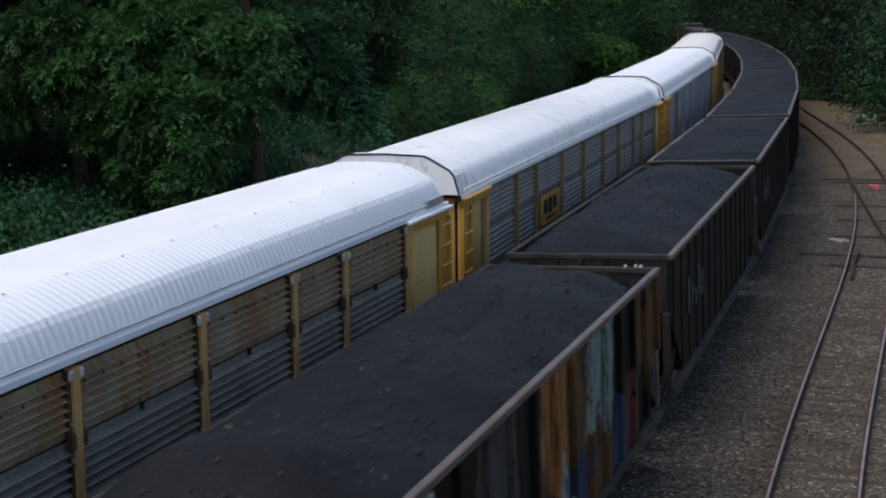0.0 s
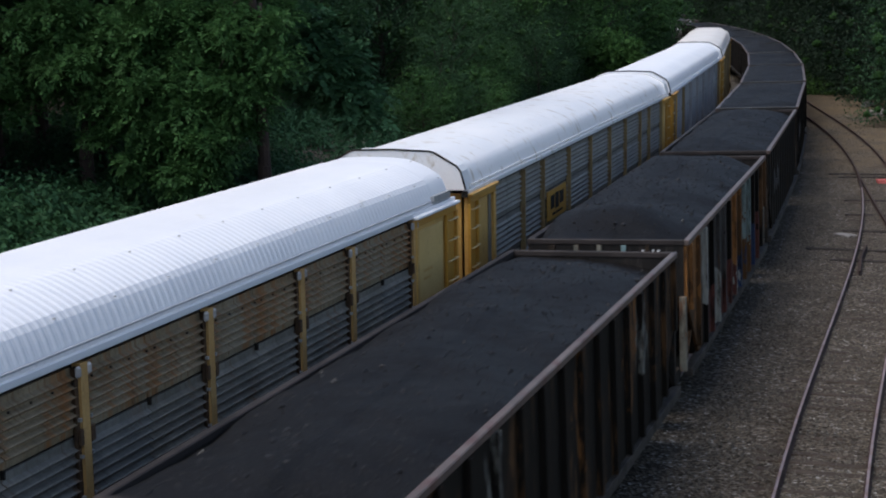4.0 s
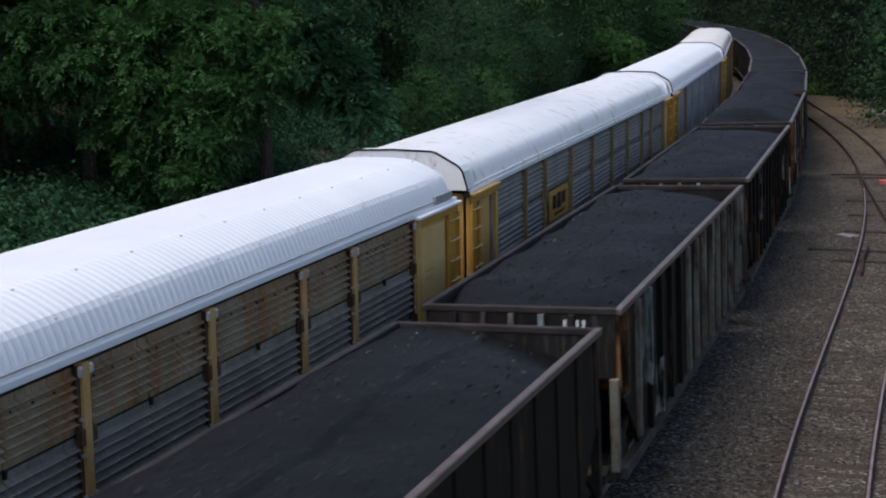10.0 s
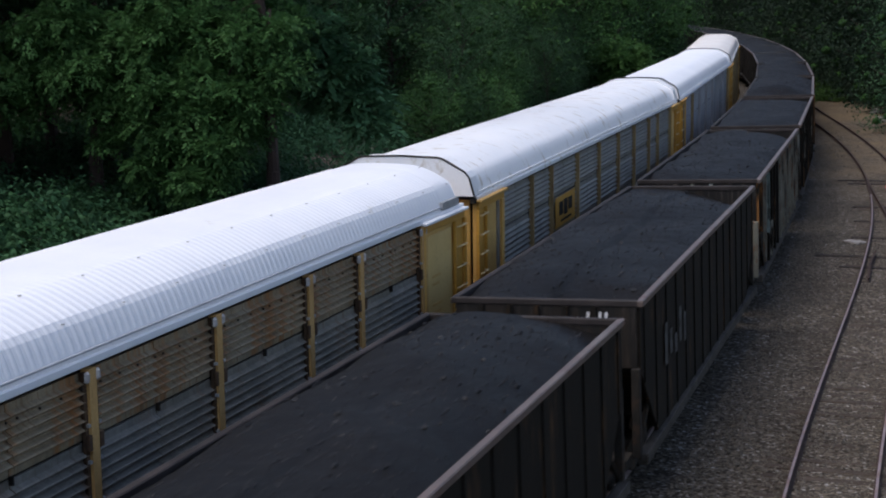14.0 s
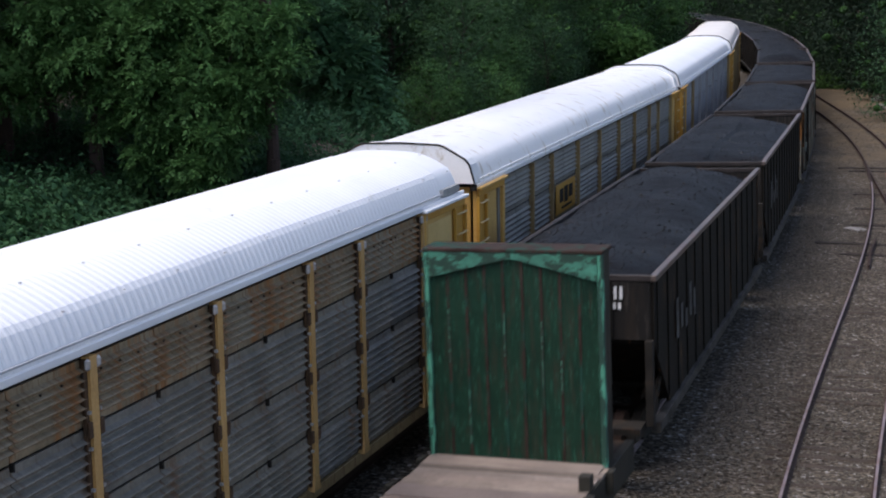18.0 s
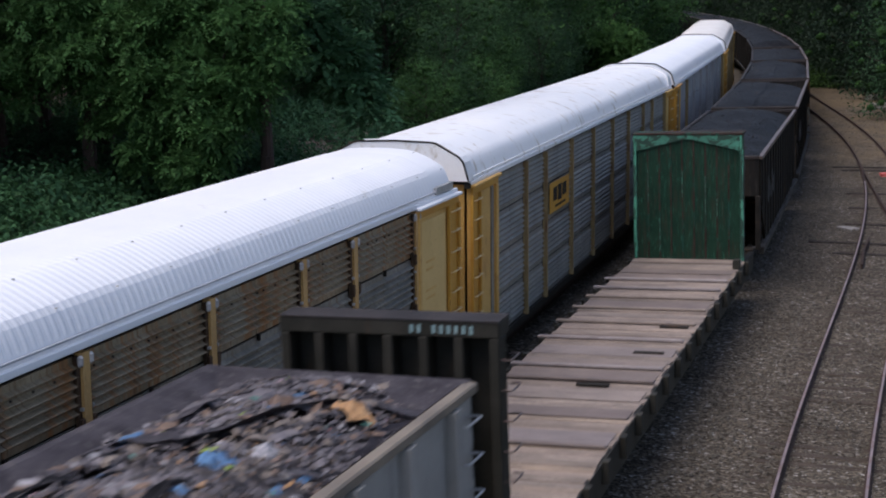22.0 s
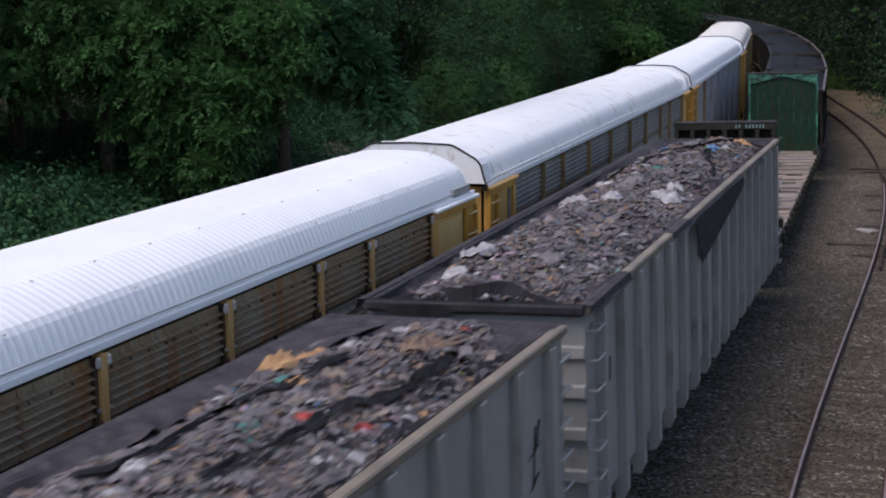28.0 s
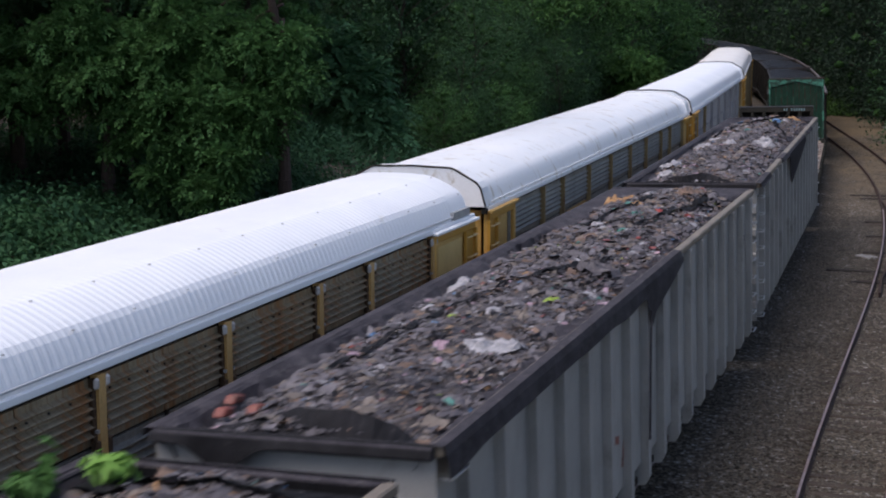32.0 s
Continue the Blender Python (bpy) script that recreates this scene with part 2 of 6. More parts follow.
M_RIM = surface("worn_steel_rim", (0.09, 0.066, 0.057), (0.148, 0.114, 0.1), 1.5, 0.46, 0.0, fine_amt=0.35, stain=(0.07, 0.03, 0.023), stain_at=(0.5, 0.66), bump=0.08, spec=0.38)
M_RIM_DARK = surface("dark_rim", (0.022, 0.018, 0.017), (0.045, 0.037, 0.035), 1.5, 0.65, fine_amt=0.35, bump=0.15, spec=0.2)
M_RIB_PALE = surface("pale_worn_rib", (0.14, 0.138, 0.112), (0.235, 0.23, 0.188), 1.6, 0.7, fine_amt=0.3, stain=(0.025, 0.02, 0.017), stain_at=(0.47, 0.62), stain_stretch=(2, 3, 0.5), stain_scale=1.7, stain2=(0.13, 0.06, 0.03), bump=0.2, spec=0.18)
M_GREEN = surface("green_paint", (0.005, 0.027, 0.015), (0.01, 0.042, 0.024), 1.6, 0.6, fine_amt=0.4, stain=(0.026, 0.026, 0.017), stain_at=(0.52, 0.68), stain_stretch=(5, 5, 0.4), stain2=(0.025, 0.12, 0.075), bump=0.2, spec=0.18)
M_GREEN_WORN = surface("worn_light_green", (0.06, 0.26, 0.175), (0.025, 0.12, 0.078), 3.0, 0.6, fine_amt=0.35, stain=(0.008, 0.036, 0.022), stain_at=(0.47, 0.52), stain_stretch=(1, 1, 2), stain_scale=3.4, bump=0.25)
M_GREY = surface("grey_car_paint", (0.24, 0.235, 0.225), (0.31, 0.302, 0.288), 0.8, 0.55, fine_amt=0.15, stain=(0.1, 0.093, 0.085), stain_at=(0.56, 0.76), stain_stretch=(0.3, 3, 0.25), bump=0.08)
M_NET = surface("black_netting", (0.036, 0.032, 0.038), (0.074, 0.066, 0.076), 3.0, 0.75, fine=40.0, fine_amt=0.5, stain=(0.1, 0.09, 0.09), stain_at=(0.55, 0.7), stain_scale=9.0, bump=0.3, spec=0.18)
M_NET_BLACK = surface("fresh_black_netting", (0.01, 0.0095, 0.011), (0.022, 0.021, 0.024), 3.0, 0.8, fine=40.0, fine_amt=0.5, stain=(0.05, 0.045, 0.045), stain_at=(0.62, 0.75), stain_scale=6.0, bump=0.3, spec=0.15)
M_BROWN = surface("brown_black_steel", (0.02, 0.019, 0.015), (0.038, 0.035, 0.028), 1.5, 0.65, fine_amt=0.3, stain=(0.05, 0.03, 0.018), stain_at=(0.6, 0.75), stain_stretch=(3, 3, 0.4), bump=0.15, spec=0.18)
M_DECK = surface("weathered_deck_plank", (0.225, 0.184, 0.153), (0.35, 0.29, 0.24), 1.0, 0.85, fine=14.0, fine_amt=0.35, stain=(0.13, 0.105, 0.09), stain_at=(0.52, 0.68), stain_stretch=(0.5, 4, 4), bump=0.4, vary=((0.62, 0.6, 0.6), (1.08, 1.02, 1.0), (0.82, 0.81, 0.84), (1.15, 1.04, 0.9)))
M_PLATE = surface("worn_deck_steel", (0.265, 0.238, 0.228), (0.35, 0.313, 0.297), 1.2, 0.7, fine_amt=0.3, stain=(0.12, 0.09, 0.085), stain_at=(0.52, 0.7), stain_stretch=(0.5, 3, 3), bump=0.2, vary=((0.5, 0.44, 0.42), (0.95, 0.84, 0.72), (0.66, 0.62, 0.64), (1.1, 1.05, 1.06)))
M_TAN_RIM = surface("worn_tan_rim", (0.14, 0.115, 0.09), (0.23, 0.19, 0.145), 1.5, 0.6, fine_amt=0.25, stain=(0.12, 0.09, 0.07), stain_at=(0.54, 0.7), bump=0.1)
M_SEAM = surface("rusty_seam", (0.03, 0.016, 0.012), (0.055, 0.035, 0.028), 3.0, 0.8, fine_amt=0.4, stain=(0.012, 0.05, 0.035), stain_at=(0.52, 0.6), stain_stretch=(1, 1, 0.5), bump=0.2, spec=0.18)
M_WHITE = surface("white_stencil", (0.6, 0.6, 0.6), (0.75, 0.75, 0.75), 6.0, 0.7, fine_amt=0.3, bump=0.05)
M_RAIL = surface("rail_steel", (0.23, 0.17, 0.17), (0.32, 0.245, 0.24), 2.0, 0.45, 0.3, fine_amt=0.3, stain=(0.16, 0.08, 0.05), stain_at=(0.5, 0.7), bump=0.05)
M_RAIL_RUST = surface("rusty_rail", (0.03, 0.019, 0.015), (0.055, 0.034, 0.026), 2.0, 0.75, fine_amt=0.3, bump=0.1, spec=0.18)
M_TIE = surface("weathered_tie", (0.05, 0.037, 0.028), (0.092, 0.07, 0.053), 1.5, 0.9, fine=18.0, fine_amt=0.45, stain=(0.05, 0.04, 0.035), stain_at=(0.5, 0.65), stain_stretch=(0.5, 5, 5), bump=0.5, spec=0.18)
M_BARK = surface("bark", (0.035, 0.022, 0.018), (0.06, 0.038, 0.03), 3.0, 0.9, fine_amt=0.5, bump=0.6, bump_scale=20)


def ground_material():
    m, nt, bsdf = shader("gravel_ground")
    vec = coords(nt)
    vor = node(nt, "ShaderNodeTexVoronoi", Scale=17.0)
    nt.links.new(vec, vor.inputs["Vector"])
    sep = nt.nodes.new("ShaderNodeSeparateColor")
    nt.links.new(vor.outputs["Color"], sep.inputs[0])
    stones = ramp(nt, sep.outputs[0], ((0.05, (0.027, 0.0222, 0.0162)), (0.5, (0.076, 0.0625, 0.0465)), (0.88, (0.155, 0.131, 0.102)), (0.97, (0.22, 0.208, 0.19)), (1.0, (0.36, 0.345, 0.32))))
    big = ramp(nt, noise_of(nt, vec, 0.5), ((0.35, (0.65, 0.62, 0.6)), (0.65, (1, 1, 1))))
    col = mixed(nt, 1.0, stones, big, "MULTIPLY")
    # bare brown earth far along the line
    far = nt.nodes.new("ShaderNodeSeparateXYZ")
    nt.links.new(vec, far.inputs[0])
    mr = node(nt, "ShaderNodeMapRange", From_Min=62.0, From_Max=80.0)
    nt.links.new(far.outputs["Y"], mr.inputs["Value"])
    patch = nt.nodes.new("ShaderNodeMath")
    patch.operation = "MULTIPLY"
    nt.links.new(mr.outputs[0], patch.inputs[0])
    nt.links.new(ramp(nt, noise_of(nt, vec, 0.25), ((0.32, (0.12,) * 3), (0.58, (1, 1, 1)))), patch.inputs[1])
    beside = nt.nodes.new("ShaderNodeMath")
    beside.operation = "MULTIPLY_ADD"
    nt.links.new(far.outputs["Y"], beside.inputs[0])
    beside.inputs[1].default_value = -0.207
    nt.links.new(far.outputs["X"], beside.inputs[2])
    outer = node(nt, "ShaderNodeMapRange", From_Min=2.0, From_Max=3.2)
    nt.links.new(beside.outputs[0], outer.inputs["Value"])
    both = nt.nodes.new("ShaderNodeMath")
    both.operation = "MULTIPLY"
    nt.links.new(patch.outputs[0], both.inputs[0])
    nt.links.new(outer.outputs[0], both.inputs[1])
    earth = ramp(nt, noise_of(nt, vec, 2.0, 9, 0.78), ((0.3, (0.066, 0.051, 0.035)), (0.7, (0.165, 0.12, 0.07))))
    col = mixed(nt, both.outputs[0], col, earth)
    nt.links.new(col, bsdf.inputs["Base Color"])
    bsdf.inputs["Roughness"].default_value = 0.95
    bsdf.inputs["Specular IOR Level"].default_value = 0.15
    b = node(nt, "ShaderNodeBump", Strength=0.8, Distance=0.03)
    nt.links.new(vor.outputs["Distance"], b.inputs["Height"])
    nt.links.new(b.outputs["Normal"], bsdf.inputs["Normal"])
    return m


def weathered(name, upper, lower, split=1.95, wear=(0.44, 0.58)):
    """Old car paint in runs along the car: bands (share of the length, colour) above, sprayed bands below, worn through in patches."""
    m, nt, bsdf = shader(name)
    vec = coords(nt)
    sep = nt.nodes.new("ShaderNodeSeparateXYZ")
    nt.links.new(vec, sep.inputs[0])
    ragged = noise_of(nt, coords(nt, (1, 1, 0.6)), 2.2, 6, 0.65)

    def math_node(op, a, b):
        n = nt.nodes.new("ShaderNodeMath")
        n.operation = op
        for sock, v in zip(n.inputs, (a, b)):
            if isinstance(v, float):
                sock.default_value = v
            else:
                nt.links.new(v, sock)
        return n.outputs[0]

    along = math_node("ADD", math_node("MULTIPLY", sep.outputs["Y"], 1 / 15.3), math_node("MULTIPLY", ragged, 0.09))
    along = math_node("ADD", along, 0.455)
    cols = []
    for bands in (upper, lower):
        r = nt.nodes.new("ShaderNodeValToRGB")
        r.color_ramp.interpolation = "CONSTANT"
        e = r.color_ramp.elements
        while len(e) < len(bands):
            e.new(0.5)
        for el, (p, c) in zip(e, bands):
            el.position = p
            el.color = (*c, 1)
        nt.links.new(along, r.inputs["Fac"])
        cols.append(r.outputs["Color"])
    level = math_node("ADD", sep.outputs["Z"], math_node("MULTIPLY", noise_of(nt, vec, 1.3, 5), 2.4))
    up = math_node("GREATER_THAN", level, split + 1.2)
    col = mixed(nt, up, cols[1], cols[0])
    tone = ramp(nt, noise_of(nt, coords(nt, (3, 3, 0.7)), 2.6, 6, 0.7), ((0.3, (0.45,) * 3), (0.65, (1.0,) * 3)))
    col = mixed(nt, 1.0, col, tone, "MULTIPLY")
    bare = ramp(nt, noise_of(nt, coords(nt, (2.5, 2.5, 0.55)), 1.5, 7, 0.7), ((wear[0], (1, 1, 1)), (wear[1], (0, 0, 0))))
    col = mixed(nt, bare, col, (0.0105, 0.0088, 0.0068))
    rusty = ramp(nt, noise_of(nt, coords(nt, (3.5, 3.5, 0.4)), 1.9, 6, 0.65), ((0.58, (0, 0, 0)), (0.68, (1, 1, 1))))
    col = mixed(nt, rusty, col, (0.085, 0.045, 0.02))
    nt.links.new(col, bsdf.inputs["Base Color"])
    bsdf.inputs["Roughness"].default_value = 0.75
    bsdf.inputs["Specular IOR Level"].default_value = 0.12
    b = node(nt, "ShaderNodeBump", Strength=0.25, Distance=0.02)
    nt.links.new(noise_of(nt, vec, 30.0, 5), b.inputs["Height"])
    nt.links.new(b.outputs["Normal"], bsdf.inputs["Normal"])
    return m


def leaf_material(name, dark, light):
    m, nt, bsdf = shader(name)
    geo = nt.nodes.new("ShaderNodeNewGeometry")
    vec = coords(nt)
    a = ramp(nt, geo.outputs["Random Per Island"], ((0.0, [0.75 * d + 0.25 * l for d, l in zip(dark, light)]), (1.0, light)))
    b = ramp(nt, noise_of(nt, vec, 0.5), ((0.38, (0.5, 0.56, 0.52)), (0.62, (1, 1, 1))))
    info = nt.nodes.new("ShaderNodeObjectInfo")
    b = mixed(nt, 1.0, b, ramp(nt, info.outputs["Random"], ((0.0, (0.72, 0.74, 0.78)), (0.5, (1.0, 1.0, 1.0)), (1.0, (1.22, 1.15, 0.98)))), "MULTIPLY")
    nt.links.new(mixed(nt, 1.0, a, b, "MULTIPLY"), bsdf.inputs["Base Color"])
    bsdf.inputs["Roughness"].default_value = 0.55
    bsdf.inputs["Specular IOR Level"].default_value = 0.1
    through_leaf = nt.nodes.new("ShaderNodeBsdfTranslucent")
    nt.links.new(mixed(nt, 1.0, a, b, "MULTIPLY"), through_leaf.inputs["Color"])
    mix = nt.nodes.new("ShaderNodeMixShader")
    mix.inputs[0].default_value = 0.3
    nt.links.new(bsdf.outputs[0], mix.inputs[1])
    nt.links.new(through_leaf.outputs[0], mix.inputs[2])
    nt.links.new(mix.outputs[0], nt.nodes["Material Output"].inputs["Surface"])
    return m


M_GROUND = ground_material()
M_LEAF = leaf_material("leaf_green", (0.04, 0.098, 0.034), (0.078, 0.18, 0.06))
M_LEAF_BLUE = leaf_material("leaf_blue_green", (0.026, 0.063, 0.028), (0.05, 0.118, 0.052))
M_LEAF_PALE = leaf_material("leaf_pale_green", (0.046, 0.108, 0.036), (0.088, 0.196, 0.062))
M_LEAF_DROOP = leaf_material("drooping_leaf_green", (0.065, 0.155, 0.075), (0.12, 0.27, 0.125))
# leaves on the bend: canopy shade and haze are put into this green
M_LEAF_SHADED = leaf_material("shaded_far_leaf_green", (0.014, 0.027, 0.0165), (0.023, 0.043, 0.025))
M_LEAF_MID = leaf_material("woods_leaf_green", (0.033, 0.073, 0.037), (0.064, 0.138, 0.064))
M_IVY = leaf_material("ivy_green", (0.04, 0.105, 0.05), (0.07, 0.168, 0.08))
M_GRASS = leaf_material("grass_green", (0.035, 0.075, 0.02), (0.06, 0.12, 0.03))


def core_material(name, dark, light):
    """Inner foliage of a crown, its shade put into the green, mottled at leaf size."""
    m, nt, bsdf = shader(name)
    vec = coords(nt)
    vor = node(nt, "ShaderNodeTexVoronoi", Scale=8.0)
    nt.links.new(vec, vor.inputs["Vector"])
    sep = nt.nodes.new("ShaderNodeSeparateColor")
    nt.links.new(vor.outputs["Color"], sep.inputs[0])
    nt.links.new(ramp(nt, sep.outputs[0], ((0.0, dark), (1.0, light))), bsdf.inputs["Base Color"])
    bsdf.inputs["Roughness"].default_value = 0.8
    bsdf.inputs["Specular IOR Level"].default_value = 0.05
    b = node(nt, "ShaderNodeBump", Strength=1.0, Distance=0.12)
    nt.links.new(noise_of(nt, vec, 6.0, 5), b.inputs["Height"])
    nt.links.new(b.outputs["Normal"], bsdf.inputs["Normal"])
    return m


# dark greens that stand for the shade deep inside a crown
M_SHADE_CORE = core_material("inner_foliage", (0.014, 0.036, 0.01), (0.04, 0.092, 0.026))

# ---- ground and tracks ----
GROUND_Z = -0.15


def ground_height(off, s):
    """Level by the tracks; a bank rises beyond the parked train."""
    z = GROUND_Z
    left = -off - GAP_AB
    if left > 2.8:
        k = min((left - 2.8) / 8.5, 1.0)
        z += 3.5 * k * k * (3 - 2 * k) + 0.05 * max(0, min(left - 11.3, 30))
    if -2.6 < left < 2.8 or abs(off) < 2.6:
        z -= 0.05
    if off > 14:
        z += 0.04 * min(off - 14, 30)
    return z


def build_ground():
    offs = [-900, -400, -150, -60, -30, -20, -16, -14, -12, -11, -10, -9, -8, -7, -6, -4.4, -3, -2, -1, 0, 1, 2, 3, 4, 5, 6, 7, 8, 10, 12, 14, 18, 25, 40, 80, 200, 500, 900]
    ss = [-199, -120, -60, -30] + list(range(-20, 200, 2)) + [210, 230, 260, 300, 350, 415]
    verts, faces = [], []
    for s in ss:
        for o in offs:
            p = on(LINE_B, s, o)
            n = 0.05 * noise.noise((p.x * 0.7, p.y * 0.7, 0)) if abs(o) > 2.6 else 0
            verts.append((p.x, p.y, ground_height(o, s) + n))
    w = len(offs)
    for i in range(len(ss) - 1):
        for j in range(w - 1):
            faces.append((i * w + j, i * w + j + 1, (i + 1) * w + j + 1, (i + 1) * w + j))
    mesh = bpy.data.meshes.new("ground")
    mesh.from_pydata(verts, [], faces)
    mesh.materials.append(M_GROUND)
    return tagged(new("ground", mesh), "grey gravel and brown earth beside railway tracks", "ground", kind="structure")


RAIL_OUTLINE = [(-0.07, -0.15), (0.07, -0.15), (0.07, -0.135), (0.012, -0.11), (0.012, -0.045), (0.036, -0.035), (0.036, -0.004), (0.03, 0), (-0.03, 0), (-0.036, -0.004),
                (-0.036, -0.035), (-0.012, -0.045), (-0.012, -0.11), (-0.07, -0.135)]


def rail_mesh(name, points, material, parent, label=""):
    """A rail along points, with its head at their height."""
    bm = bmesh.new()
    rings = []
    for i, p in enumerate(points):
        a, b = points[max(i - 1, 0)], points[min(i + 1, len(points) - 1)]
        d = (b - a).normalized()
        side = Vector((d.y, -d.x, 0))
        rings.append([bm.verts.new(p + side * x + Vector((0, 0, z))) for x, z in RAIL_OUTLINE])
    n = len(RAIL_OUTLINE)
    for a, b in zip(rings, rings[1:]):
        for i in range(n):
            bm.faces.new((a[i], a[(i + 1) % n], b[(i + 1) % n], b[i]))
    bm.faces.new(rings[0])
    bm.faces.new(rings[-1][::-1])
    bmesh.ops.recalc_face_normals(bm, faces=bm.faces)
    return part(name, bm, material, parent, label)


def build_track(name, line, shift, s0, s1, material, label, ties=True, tie_step=0.56):
    tr = thing(name, label, "railway track")
    tr["kind"] = "structure"
    pts = np.arange(s0, s1, 1.5)
    for side in (-0.753, 0.753):
        ra = rail_mesh("rail", [on(line, s, shift + side) for s in pts], material, tr)
        if ties:
            band = [on(line, s, shift + side, 0.004) for s in np.arange(s0, 47, 1.0)]
            bm = bmesh.new()
            rows = [[bm.verts.new(p + Vector((x, 0, z))) for x, z in ((-0.026, -0.004), (-0.022, 0), (0.022, 0), (0.026, -0.004))] for p in band]
            for a, b in zip(rows, rows[1:]):
                for i in range(3):
                    bm.faces.new((a[i], a[i + 1], b[i + 1], b[i]))
            part("running_band", bm, M_RAIL, ra, "worn bright running band")
    if ties:
        first = part("tie", blk(-1.3, 1.3, -0.11, 0.11, -0.09, 0.06, 0.012), M_TIE, tr)
        rnd = random.Random(5)
        n = 0
        for s in np.arange(s0 + 0.3, min(s1, 56.0), tie_step):
            p = on(line, s, shift)
            m = pose(p.x, p.y, -0.2 + rnd.uniform(-0.03, 0.006), 0, 0, -math.degrees(heading(line, s)) + rnd.uniform(-2, 2))
            if n == 0:
                first.matrix_basis = m
            else:
                again("tie", first, m, tr)
            n += 1
    return tr


def build_gravel():
    """Loose stones strewn beside and between the tracks."""
    rnd = random.Random(11)
    verts, faces = [], []
    for i in range(40000):
        s = rnd.uniform(-9, 46) if i < 33000 else rnd.uniform(40, 80)
        off = rnd.uniform(1.7, 8.8)
        p = on(LINE_B, s, off)
        r = rnd.uniform(0.02, 0.045) if rnd.random() < 0.98 else rnd.uniform(0.05, 0.08)
        z = GROUND_Z + 0.05 * noise.noise((p.x * 0.7, p.y * 0.7, 0)) + r * 0.3
        k = len(verts)
        a = rnd.uniform(0, 6.28)
        for j in range(4):
            t = a + j * 1.571 + rnd.uniform(-0.4, 0.4)
            verts.append((p.x + r * math.cos(t) * rnd.uniform(0.7, 1.2), p.y + r * math.sin(t) * rnd.uniform(0.7, 1.2), z - r * 0.3))
        verts.append((p.x + rnd.uniform(-0.3, 0.3) * r, p.y + rnd.uniform(-0.3, 0.3) * r, z + r * rnd.uniform(0.4, 0.9)))
        faces += [(k + j, k + (j + 1) % 4, k + 4) for j in range(4)]
    mesh = bpy.data.meshes.new("gravel")
    mesh.from_pydata(verts, [], faces)
    mesh.materials.append(surface("gravel_stone", (0.07, 0.059, 0.045), (0.14, 0.12, 0.095), 6.0, 0.9, fine_amt=0.3, island=True, bump=0.1))
    return tagged(new("gravel", mesh), "loose grey ballast stones between the tracks", "gravel", kind="stuff")


# ---- woods ----
def leaf_cloud(name, centres, radii, count, size, seed, material, parent=None, flat=0.55, loose=0.0, radial=1.1):
    """Many small leaves set in clumps about the centres."""
    rs = np.random.RandomState(seed)
    centres, radii = np.asarray(centres, float), np.asarray(radii, float)
    w = radii ** 2
    idx = rs.choice(len(centres), count, p=w / w.sum())
    d = rs.normal(size=(count, 3))
    d[:, 2] = np.where(rs.rand(count) < 0.6, np.abs(d[:, 2]), d[:, 2])
    d /= np.linalg.norm(d, axis=1)[:, None]
    rad = radii[idx] * (0.4 + 0.8 * rs.rand(count)) * (1 + 0.22 * rs.normal(size=count))
    pos = centres[idx] + d * rad[:, None] * np.array((1, 1, flat + 0.25)) + rs.normal(size=(count, 3)) * loose
    nrm = d * radial + rs.normal(size=(count, 3)) * 0.32 + np.array((0, 0, 0.45))
    nrm /= np.linalg.norm(nrm, axis=1)[:, None]
    u = np.cross(nrm, rs.normal(size=(count, 3)))
    u /= np.linalg.norm(u, axis=1)[:, None]
    v = np.cross(nrm, u)
    sz = size * (0.6 + 0.8 * rs.rand(count))[:, None]
    droop = np.array((0, 0, -0.25)) * sz
    verts = np.empty((count, 4, 3))
    verts[:, 0] = pos - u * sz * 0.5
    verts[:, 1] = pos + v * sz * 0.27 + nrm * sz * 0.06
    verts[:, 2] = pos + u * sz * 0.6 + droop
    verts[:, 3] = pos - v * sz * 0.27 + nrm * sz * 0.06
    mesh = bpy.data.meshes.new(name)
    mesh.vertices.add(count * 4)
    mesh.vertices.foreach_set("co", verts.ravel())
    mesh.loops.add(count * 4)
    mesh.loops.foreach_set("vertex_index", np.arange(count * 4, dtype=np.int32))
    mesh.polygons.add(count)
    mesh.polygons.foreach_set("loop_start", np.arange(0, count * 4, 4, dtype=np.int32))
    mesh.update(calc_edges=True)
    mesh.materials.append(material)
    ob = new(name, mesh)
    ob.parent = parent
    return ob


